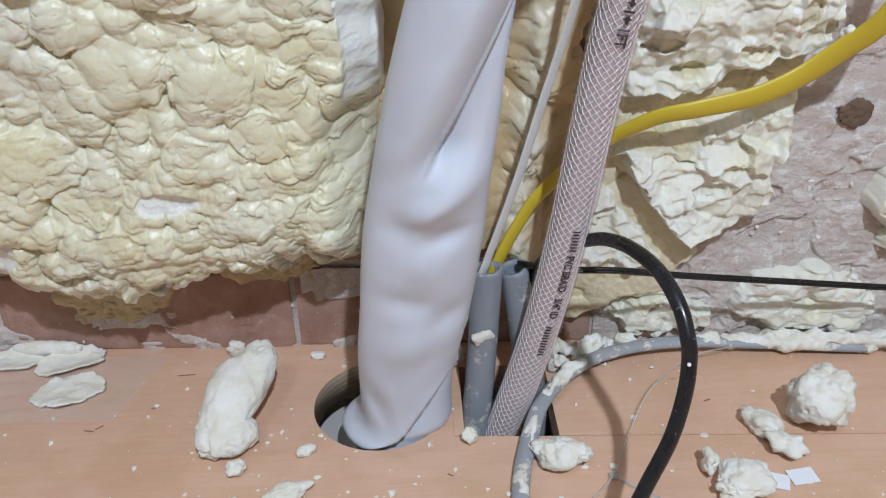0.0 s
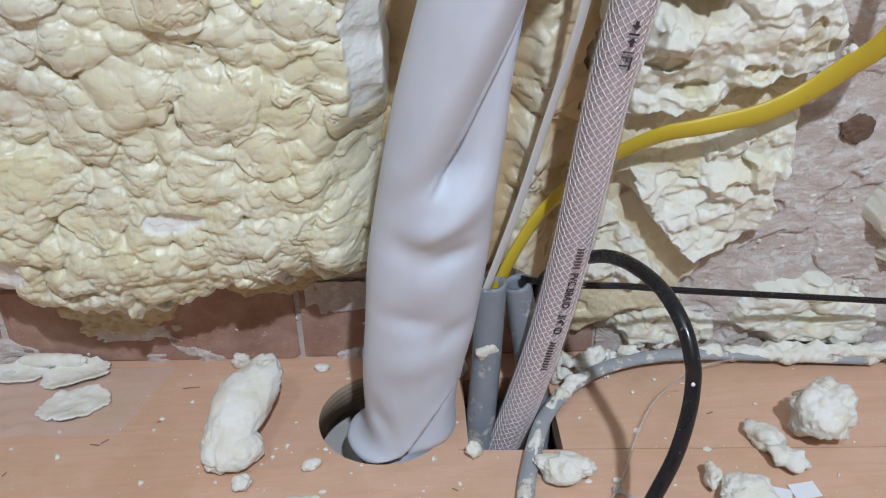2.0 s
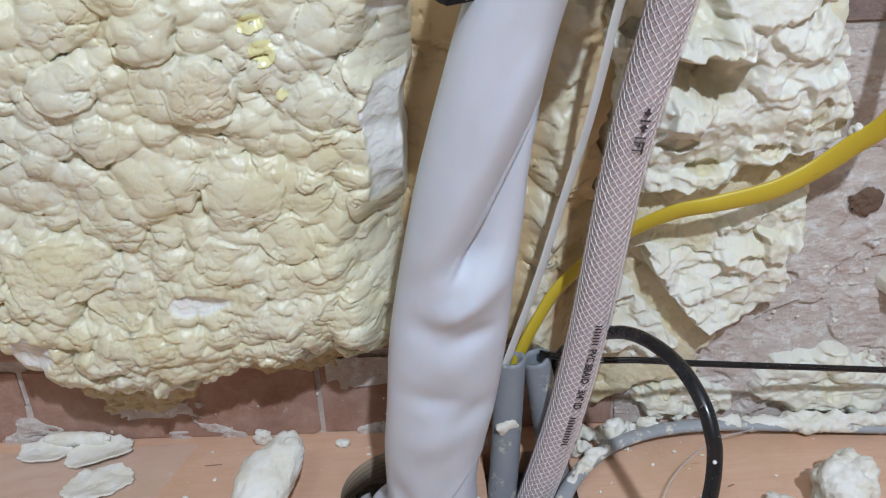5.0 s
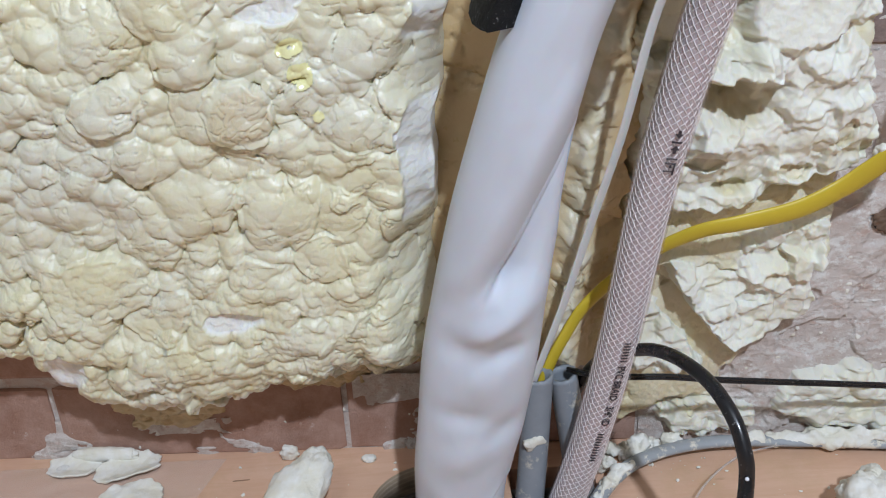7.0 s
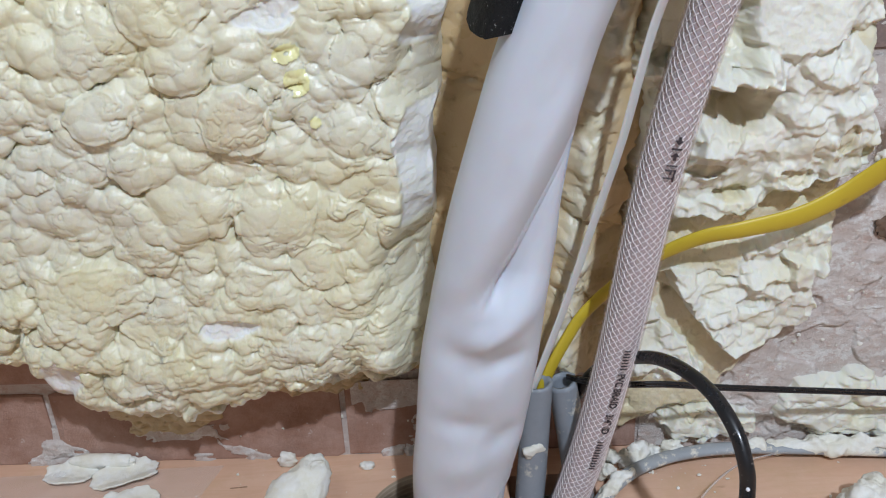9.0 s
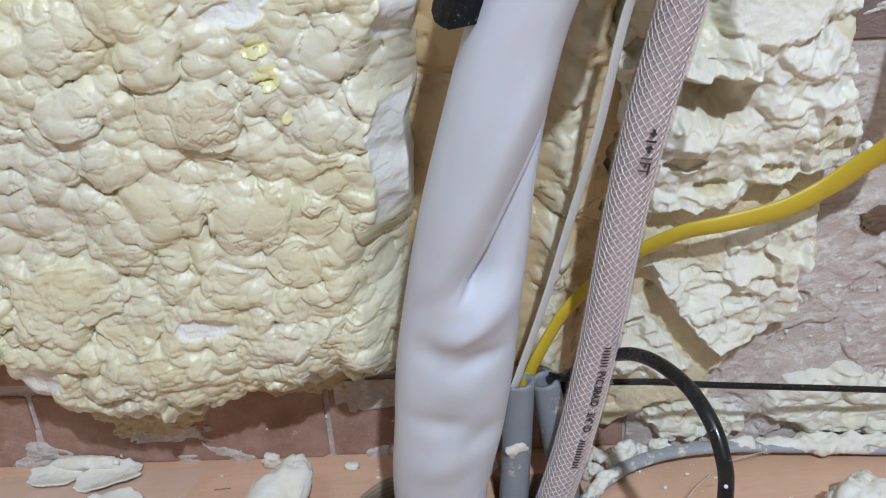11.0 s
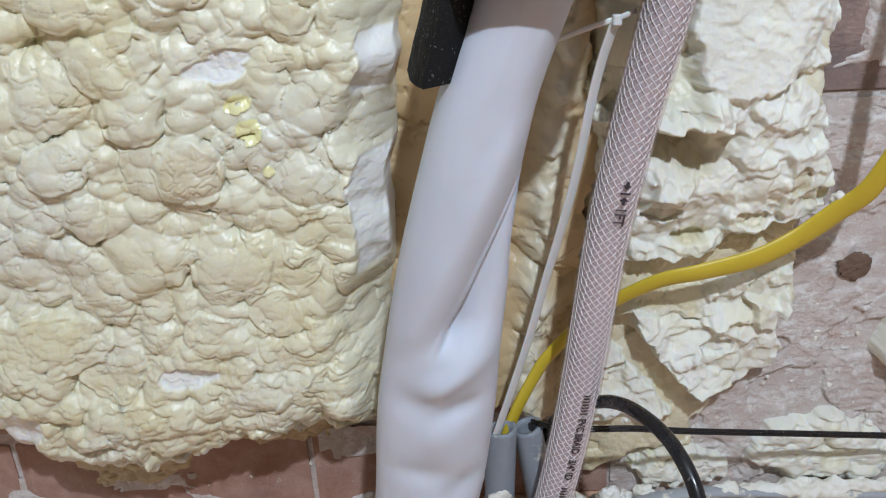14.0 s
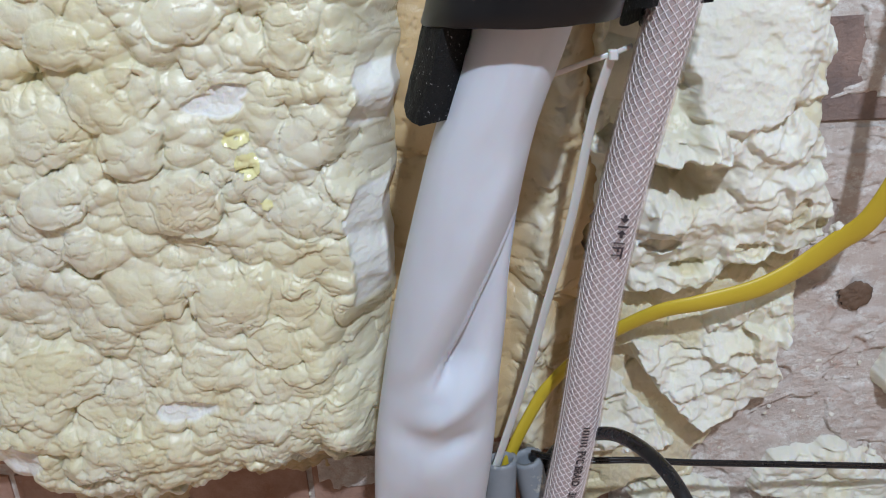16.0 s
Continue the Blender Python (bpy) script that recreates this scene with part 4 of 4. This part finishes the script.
fleck = part("paint_fleck", me, PAPER, loop, "white fleck")
fleck.location = (0.1485, 0.3408, 0.1240)

thin = thing("cable", "thin twin black wire running along the brick wall", "cable")
line = [(0.080, 0.482, 0.10), (0.092, 0.468, 0.1055), (0.112, 0.462, 0.106), (0.143, 0.462, 0.104), (0.181, 0.465, 0.097), (0.261, 0.475, 0.082), (0.331, 0.482, 0.070), (0.45, 0.490, 0.052), (0.60, 0.495, 0.035)]
for dz in (0.0011, -0.0011):
    part("conductor", sweep("conductor", [(x, y, z + dz) for x, y, z in line], 0.00125, n=90, sides=12, side=(0, 0, 1)), BLACK, thin)

yellow = [(0.060, 0.474, 0.04), (0.0625, 0.478, 0.092), (0.083, 0.488, 0.132), (0.098, 0.492, 0.150), (0.120, 0.491, 0.171), (0.136, 0.487, 0.185), (0.160, 0.479, 0.200), (0.183, 0.474, 0.2065), (0.216, 0.475, 0.213), (0.242, 0.478, 0.2235), (0.261, 0.474, 0.240), (0.275, 0.465, 0.258), (0.284, 0.455, 0.292), (0.287, 0.446, 0.340), (0.289, 0.437, 0.378), (0.296, 0.430, 0.46)]
thing("cable", "flat yellow electrical cable bending into the grey conduit", "cable", sweep("cable", yellow, [0.0042, 0.0046, 0.0048, 0.0050, 0.0066, 0.0078, 0.0066, 0.0054, 0.0046, 0.0042], 0.0027, n=160, sides=28, side=(-0.45, -0.25, 1)), YELLOW)

grey_line = [(0.34, 0.500, 0.006), (0.26, 0.507, 0.008), (0.205, 0.509, 0.010), (0.161, 0.503, 0.010), (0.124, 0.484, 0.010), (0.095, 0.450, 0.009), (0.079, 0.408, 0.006), (0.071, 0.371, 0.0045), (0.072, 0.335, 0.0045), (0.085, 0.29, 0.0045), (0.12, 0.22, 0.0045)]
grey = thing("cable", "flat grey cable crusted with dried foam, bending across the floor", "cable")
part("jacket", sweep("jacket", grey_line, 0.0056, 0.0038, n=150, sides=24, side=(0.5, -0.5, 0.0), wobble=0.05), JACKET, grey)


def crust(name, points, r, seed, material, parent=None, label="", n=110):
    """Uneven dried foam along a line."""
    path = spline(points, n)
    t, s, o = frames_along(path, (0.3, -0.8, 0.2))
    th = np.linspace(0, 2 * np.pi, 40, endpoint=False)[None]
    k = np.linspace(0, 1, n)[:, None]
    ends = np.sqrt(np.clip(1 - np.abs(2 * k - 1) ** 6, 0, 1))
    ring = path[:, None] + (s[:, None] * np.cos(th)[..., None] + o[:, None] * np.sin(th)[..., None]) * r
    f = np.empty(ring.shape[:2])
    for i in range(n):
        for j in range(40):
            q = Vector(ring[i, j] / 0.011) + Vector((seed * 0.7 % 17, seed * 1.3 % 19, 0))
            f[i, j] = 0.72 + 0.62 * noise.fractal(q * 0.8, 1.0, 2.0, 2) + 0.35 * (0.45 - noise.voronoi(q * 1.3)[0][0]) + 0.10 * noise.fractal(q * 3.5, 0.8, 2.0, 2)
    w = r * ends * np.clip(f, 0.12, 1.8)
    P = path[:, None] + (s[:, None] * np.cos(th)[..., None] + o[:, None] * np.sin(th)[..., None]) * w[..., None]
    P[..., 2] = np.maximum(P[..., 2], 0.0006)
    return part(name, grid_mesh(name, P, wrap=True, caps=True), material, parent, label)


crust("crust", [(0.132, 0.489, 0.012), (0.118, 0.479, 0.012), (0.104, 0.462, 0.011), (0.097, 0.452, 0.010)], 0.0075, 501, TORN, grey, "dried white foam crust", 70)
crust("crust", [(0.091, 0.440, 0.009), (0.085, 0.425, 0.008), (0.079, 0.405, 0.007)], 0.0055, 511, TORN, grey, "dried white foam crust", 60)
crust("crust", [(0.074, 0.385, 0.006), (0.0715, 0.37, 0.005)], 0.0052, 521, TORN, grey, "dried white foam crust", 40)
crust("crust", [(0.235, 0.508, 0.010), (0.212, 0.509, 0.011)], 0.0062, 531, TORN, grey, "dried white foam crust", 40)
tagged(crust("foam_bead", [(0.225, 0.512, 0.008), (0.27, 0.508, 0.010), (0.33, 0.503, 0.010), (0.40, 0.50, 0.010), (0.50, 0.497, 0.010)], 0.0085, 541, TORN, n=220), "cream bead of dried foam along the foot of the wall", "insulation foam")

# ---- nylon ties ----
tie = thing("cable_tie", "white nylon tie with a long hanging tail", "cable tie")
tail = spline([(0.1170, 0.428, 0.367), (0.1100, 0.438, 0.335), (0.1005, 0.450, 0.274), (0.0880, 0.459, 0.220), (0.0720, 0.465, 0.157), (0.0410, 0.4705, 0.057)], 90)
part("tail", sweep("tail", tail.tolist(), 0.0030, 0.0007, n=90, sides=12, side=(1, 0.35, 0)), NYLON, tie)
part("strap", sweep("strap", [(0.078, 0.425, 0.356), (0.092, 0.426, 0.360), (0.106, 0.427, 0.364), (0.118, 0.428, 0.367), (0.128, 0.434, 0.369)], 0.0014, 0.0005, n=40, sides=12, side=(0, 0, 1)), NYLON, tie)
part("head", box_mesh("head", (0.1148, 0.4248, 0.3635), (0.1195, 0.4290, 0.3690), 0.0008), NYLON, tie)

floor_tie = thing("cable_tie", "thin clear plastic tie curling over the floor", "cable tie")
part("tail", sweep("tail", [(0.275, 0.507, 0.006), (0.238, 0.500, 0.010), (0.205, 0.486, 0.013), (0.171, 0.458, 0.010), (0.148, 0.421, 0.005), (0.131, 0.387, 0.004), (0.112, 0.366, 0.003), (0.085, 0.34, 0.002)], 0.0008, 0.0005, n=90, sides=10, side=(1, -0.3, 0)), LINE, floor_tie)
part("head", box_mesh("head", (0.1275, 0.3835, 0.0008), (0.1335, 0.3885, 0.0052), 0.0009), LINE, floor_tie)
part("stub", sweep("stub", [(0.131, 0.386, 0.003), (0.143, 0.377, 0.002), (0.155, 0.366, 0.0015)], 0.0016, 0.0006, n=20, sides=10), LINE, floor_tie)

# ---- loose foam on the floor ----


def chunk(label, at, size, turn, seed, lift=0.0, tilt=(0, 0), rough=1.0, material=None, name="foam_chunk"):
    """A broken lump of foam that rests on the floor."""
    bm = bmesh.new()
    bmesh.ops.create_icosphere(bm, subdivisions=5 if max(size) > 0.03 else 4, radius=1)
    me = bpy.data.meshes.new(name)
    bm.to_mesh(me)
    bm.free()
    v = np.empty(len(me.vertices) * 3)
    me.vertices.foreach_get("co", v)
    v = v.reshape(-1, 3)
    ratio = np.array(size) / max(size)
    shift = Vector((seed * 1.7 % 31, seed * 2.3 % 29, seed * 0.9 % 23))
    f = np.empty(len(v))
    for k, q in enumerate(v * ratio):
        q = Vector(q)
        d = noise.voronoi(q * 1.6 + shift)[0]
        f[k] = 0.82 + rough * (0.40 * noise.fractal(q * 1.15 + shift, 1.2, 2.0, 2) - 0.07 * (0.4 - d[0]) + 0.075 * noise.fractal(q * 4.5 + shift, 0.7, 2.1, 4) - 0.05 * max(0.0, 0.10 - (d[1] - d[0])) / 0.10)
    v = v * np.clip(f, 0.25, 1.4)[:, None] * np.array(size) * 0.5 * 1.2
    v = np.array(Euler((radians(tilt[0]), radians(tilt[1]), radians(turn))).to_matrix()) @ v.T
    v = v.T
    v[:, 2] -= v[:, 2].min()
    v[:, 2] = np.where(v[:, 2] < 0.0025, v[:, 2] * 0.35, v[:, 2])
    v += np.array((at[0], at[1], 0.0005 + lift))
    me.vertices.foreach_set("co", v.reshape(-1))
    me.polygons.foreach_set("use_smooth", [True] * len(me.polygons))
    me.update()
    return thing(name, label, "foam scrap", me, material or TORN, "loose foam on the floor")


def flake(label, at, size, turn, seed, curl=0.3, thick=0.0028):
    """A thin curved peel of foam skin."""
    n = 50
    u, v = np.meshgrid(np.linspace(-1, 1, n), np.linspace(-1, 1, n))
    # a square grid drawn onto a disc with a ragged rim
    x, y = u * np.sqrt(1 - v * v / 2), v * np.sqrt(1 - u * u / 2)
    ang = np.arctan2(y, x)
    rag = 1 + 0.34 * fbm(np.cos(ang) * 1.5 + seed, np.sin(ang) * 1.5, seed, 4) + 0.03 * fbm(np.cos(ang) * 7, np.sin(ang) * 7, seed + 1, 2)
    x, y = x * rag * size[0] / 2, y * rag * size[1] / 2
    top = curl * size[1] * 0.5 * ((2 * y / size[1]) ** 2) + 0.0012 * fbm(x / 0.01, y / 0.01, seed + 2, 4) + 0.001 * fbm(x / 0.03, y / 0.02, seed + 4, 2)
    body = np.sqrt(np.clip(1 - np.maximum(np.abs(u), np.abs(v)) ** 8, 0, 1))
    up, down = top + thick * 0.5 * body, top - thick * 0.5 * body
    c, s = math.cos(radians(turn)), math.sin(radians(turn))
    P = [np.stack([at[0] + c * x - s * y, at[1] + s * x + c * y, z - down.min() + 0.0008], -1) for z in (up, down)]
    me = grid_mesh("foam_flake", np.concatenate([P[0], P[1][::-1]], 0))
    bm = bmesh.new()
    bm.from_mesh(me)
    bmesh.ops.remove_doubles(bm, verts=bm.verts, dist=0.0001)
    bm.to_mesh(me)
    bm.free()
    return thing("foam_flake", label, "foam scrap", me, TORN, "loose foam on the floor")


chunk("long cream foam lump with a white torn end, on the floor", (-0.108, 0.452, 0), (0.037, 0.086, 0.026), -24, 601, tilt=(22, 0), rough=0.9)
chunk("small crumb of foam beside the long lump", (-0.104, 0.404, 0), (0.013, 0.011, 0.009), 10, 605)
chunk("smooth cream bulge of foam at the lump's end", (-0.110, 0.428, 0), (0.036, 0.036, 0.022), 10, 607, rough=0.45)
chunk("round white foam lump on the floor", (0.275, 0.430, 0), (0.040, 0.040, 0.036), 15, 611)
chunk("broken white foam piece on the floor", (0.101, 0.400, 0), (0.040, 0.021, 0.016), -14, 621, rough=1.2)
chunk("thin crooked foam piece on the floor", (0.235, 0.425, 0), (0.017, 0.030, 0.014), 25, 631, rough=1.2)
chunk("thin crooked foam piece on the floor", (0.243, 0.402, 0), (0.022, 0.018, 0.012), -20, 635, rough=1.2)
chunk("large torn foam scrap on the floor", (0.206, 0.371, 0), (0.040, 0.028, 0.016), 10, 641, rough=1.2)
chunk("small upright foam scrap on the floor", (0.190, 0.389, 0), (0.010, 0.016, 0.013), 0, 645, rough=1.2)
chunk("white foam scrap on the floor", (-0.070, 0.381, 0), (0.034, 0.014, 0.008), 24, 651)
flake("thin pale foam flake on the floor film", (-0.238, 0.487, 0), (0.052, 0.036), 14, 661, 0.16)
flake("white torn foam flake on the floor film", (-0.247, 0.522, 0), (0.052, 0.030), 24, 663, 0.30)
flake("white foam flake beside the wall", (-0.290, 0.526, 0), (0.046, 0.026), 5, 665, 0.25)
chunk("small white crumb of foam on the floor", (-0.062, 0.520, 0), (0.012, 0.007, 0.004), 5, 671)
chunk("small white crumb of foam on the floor", (-0.062, 0.419, 0), (0.014, 0.008, 0.005), 35, 675)
chunk("small dab of foam at the wall's foot", (-0.124, 0.527, 0), (0.016, 0.008, 0.011), 0, 677)
chunk("flat white foam scrap along the wall's foot", (-0.262, 0.535, 0), (0.055, 0.010, 0.012), -4, 679)
chunk("foam scrap beside the conduit", (0.039, 0.505, 0), (0.011, 0.014, 0.02), 0, 681)
chunk("foam scrap at the notch's edge", (0.044, 0.424, 0), (0.012, 0.009, 0.009), 20, 685)
stuck = chunk("foam crumb stuck on the grey conduit", (0.0545, 0.4615, 0), (0.014, 0.007, 0.012), 10, 687, lift=0.050)
stuck.parent = pipe_a
stuck.name = "foam_fleck"
for key in ("category", "group"):
    del stuck[key]
for k, (x, y, r) in enumerate(((0.128, 0.505, 0.012), (0.140, 0.508, 0.015), (0.152, 0.512, 0.010), (0.118, 0.508, 0.012), (0.165, 0.513, 0.012), (0.113, 0.494, 0.010), (0.106, 0.506, 0.016))):
    chunk("crumbly foam piece piled at the wall's foot", (x, y, 0), (r * 1.3, r, r * 1.2), 40 * k, 701 + 3 * k, rough=1.3)
chunk("white foam nub on the brick beside the yellow cable", (0.2625, 0.474, 0), (0.008, 0.010, 0.008), 20, 741, lift=0.244)

for x, y, a in ((0.2465, 0.381, 8), (0.2285, 0.3785, -20)):
    me = box_mesh("paper_scrap", (-0.0085, -0.006, 0), (0.0085, 0.006, 0.0006))
    ob = thing("paper_scrap", "small pale torn paper square on the floor", "paper", me, PAPER)
    ob.matrix_world = pose(x, y, 0.0006, 2, 0, a)

n_ = 30
u, v = np.meshgrid(np.linspace(0, 1, n_), np.linspace(0, 1, n_))
y = 0.457 + v * 0.072 + 0 * u
x = -0.50 + u * (0.303 + 0.33 * (y - 0.457))
z = 0.0012 + 0.0008 * (fbm(x / 0.05, y / 0.05, 801, 2) + 1) + 0.004 * np.exp(-((x + 0.285 + 0.5 * (y - 0.5)) / 0.004) ** 2)
thing("plastic_film", "clear plastic film lying flat on the floor by the wall", "plastic film", grid_mesh("plastic_film", np.stack([x, y, z], -1)), FILM).visible_shadow = False


def crumbs(name, label, spots, seed, spread, lo, hi, floor_level=True):
    """Tiny foam crumbs, scattered."""
    rng = np.random.RandomState(seed)
    bm = bmesh.new()
    bmesh.ops.create_icosphere(bm, subdivisions=1, radius=1)
    base = np.array([v.co[:] for v in bm.verts])
    tri = np.array([[v.index for v in f.verts] for f in bm.faces])
    bm.free()
    V, F, count = [], [], 0
    for cx, cy, cz, sx, sy, sz, num in spots:
        for k in range(num):
            r = lo + (hi - lo) * rng.rand() ** 3
            c = np.array((cx + sx * rng.randn(), cy + sy * rng.randn(), cz + sz * rng.randn()))
            if floor_level:
                c[2] = r * 0.35
                if c[1] > 0.525 or (c[0] - HOLE[0]) ** 2 + (c[1] - HOLE[1]) ** 2 < 0.0024 or (0.04 < c[0] < 0.105 and 0.425 < c[1] < 0.505):
                    continue
            else:
                c[1] = wall_y(c[0]) - r * 0.3
            V.append(base * (0.6 + 0.8 * rng.rand(len(base), 1)) * r * np.array((1, 1, 0.6) if floor_level else (1, 0.6, 1)) * (0.6 + 0.8 * rng.rand(3)) + c)
            F.append(tri + count)
            count += len(base)
    me = bpy.data.meshes.new(name)
    me.from_pydata(np.concatenate(V).tolist(), [], np.concatenate(F).tolist())
    me.update()
    return thing(name, label, "foam crumbs", me, TORN, kind="stuff")


crumbs("foam_crumbs", "fine white foam crumbs scattered over the floor", [(0.0, 0.42, 0, 0.16, 0.07, 0, 260), (0.12, 0.50, 0, 0.03, 0.012, 0, 60), (0.25, 0.40, 0, 0.06, 0.05, 0, 60), (-0.12, 0.45, 0, 0.06, 0.05, 0, 60)], 31, 0, 0.0003, 0.0024)
crumbs("foam_crumbs", "fine crumbs of foam and mortar stuck to the brick", [(0.29, 0.53, 0.16, 0.03, 0, 0.06, 80), (0.25, 0.53, 0.08, 0.05, 0, 0.03, 60), (0.16, 0.53, 0.04, 0.03, 0, 0.02, 60), (-0.12, 0.53, 0.03, 0.06, 0, 0.015, 25)], 37, 0, 0.0003, 0.0022, False)

n = Nodes("dark_wood")
n.colour(n.mix(n.noise(300, 3), (0.22, 0.13, 0.075), (0.34, 0.21, 0.13))).set(Roughness=0.8)
DARK_WOOD = n.m
for x, y, size, turn in ((-0.158, 0.505, 0.0125, 4), (-0.205, 0.452, 0.006, 40), (-0.211, 0.449, 0.007, -10), (-0.172, 0.470, 0.005, 30), (-0.262, 0.425, 0.004, 70), (0.210, 0.455, 0.005, 20), (0.030, 0.395, 0.004, -30)):
    me = box_mesh("wood_splinter", (-size / 2, -0.00045, 0), (size / 2, 0.00045, 0.0006), 0.0002)
    thing("wood_splinter", "tiny dark wood splinter on the plywood floor", "splinter", me, DARK_WOOD, "splinters on the floor").matrix_world = pose(x, y, 0.0002, 0, 0, turn)

n = Nodes("old_glue")
n.colour(n.mix(n.noise(120, 5), (0.10, 0.06, 0.04), (0.20, 0.13, 0.085))).set(Roughness=0.7).bump(n.noise(200, 5, 0.7), 0.8, 0.002)
GLUE = n.m


def glue_spot(cx, cz, rx, rz, seed):
    """A dark ragged blot of old glue on the brick."""
    n_r, n_a = 12, 60
    r, a = np.linspace(0.02, 1, n_r)[:, None], np.linspace(0, 2 * np.pi, n_a, endpoint=False)[None]
    rag = 1 + 0.35 * fbm(np.cos(a) * 1.6 + seed, np.sin(a) * 2.6, seed, 5)
    x, z = cx + rx * r * rag * np.cos(a), cz + rz * r * rag * np.sin(a)
    y = wall_y(x) + 0.0012 - 0.0012 * (1 - r ** 4) + 0.0010 * fbm(np.cos(a) * r * 3, np.sin(a) * r * 3, seed + 3, 4) - 0.0018
    thing("glue_spot", "dark brown blot of old glue on the brick", "glue", grid_mesh("glue_spot", np.stack([x, y, z], -1), wrap=True, caps=True), GLUE)


glue_spot(0.303, 0.181, 0.011, 0.010, 901)

# ---- bricks of the wall ----
rng = random.Random(9)
brick_meshes = {}


def brick_mesh(w, kind, material):
    """One worn brick, its front towards the room."""
    key = (round(w, 4), kind, material.name)
    if key not in brick_meshes:
        r = np.random.RandomState(kind + 3)
        bm = bmesh.new()
        bmesh.ops.create_cube(bm, size=1)
        bmesh.ops.bevel(bm, geom=list(bm.edges), offset=0.03, segments=1, affect="EDGES")
        for vert in bm.verts:
            vert.co = Vector((vert.co.x * w, vert.co.y * 0.05, vert.co.z * 0.066)) + Vector((r.rand() - 0.5, r.rand() - 0.5, r.rand() - 0.5)) * 0.0016
        me = bpy.data.meshes.new("brick")
        bm.to_mesh(me)
        bm.free()
        me.materials.append(material)
        brick_meshes[key] = me
    return brick_meshes[key]


for row in range(8):
    low = -0.0005 + 0.075 * row
    length = 0.110 if row % 2 else 0.219
    start = -0.224 if row % 2 == 0 else 0.058
    for k in range(-4 if row % 2 == 0 else -7, 5 if row % 2 == 0 else 7):
        x0 = start + k * (length + 0.004)
        ob = part("brick", brick_mesh(length, rng.randrange(4), BRICK_SHADED if x0 < 0.1 else BRICK_DARK if row > 3 else BRICK_SMEARED), None, wall)
        ob.matrix_basis = pose(x0 + length / 2, (0.0275 if x0 > 0.1 else 0.0255) + rng.uniform(-0.0012, 0.0008), low + 0.0335, 0, rng.uniform(-0.5, 0.5), rng.uniform(-0.4, 0.4))


def mortar_smear(x0, x1, z0, z1, seed, bare):
    """Mortar wiped over the brick faces: ragged, thin and torn off in places."""
    nx, nz = int((x1 - x0) / 0.0009), int((z1 - z0) / 0.0009)
    x, z = np.meshgrid(np.linspace(x0, x1, nx), np.linspace(z0, z1, nz))
    h = fbm(x / 0.045 + 0.8 * fbm(x / 0.03, z / 0.03, seed + 5, 2), z / 0.030, seed, 7) - bare
    over = ramp(-0.02, 0.10, h)
    y = 0.0018 - over * (0.0030 + 0.0014 * fbm(x / 0.008, z / 0.006, seed + 8, 5))
    part("mortar_smear", grid_mesh("mortar_smear", np.stack([x, y, z], -1)), MORTAR, wall, "pale mortar wiped over the brick")


mortar_smear(0.22, 0.48, 0.0, 0.296, 931, -0.04)
mortar_smear(0.26, 0.48, 0.302, 0.48, 941, 0.26)
# mortar that also paints the lit brick face paler than the darkened clay
mortar_smear(0.004, 0.10, 0.0, 0.070, 961, -0.10)
mortar_smear(-0.36, 0.10, 0.0, 0.034, 951, 0.12)
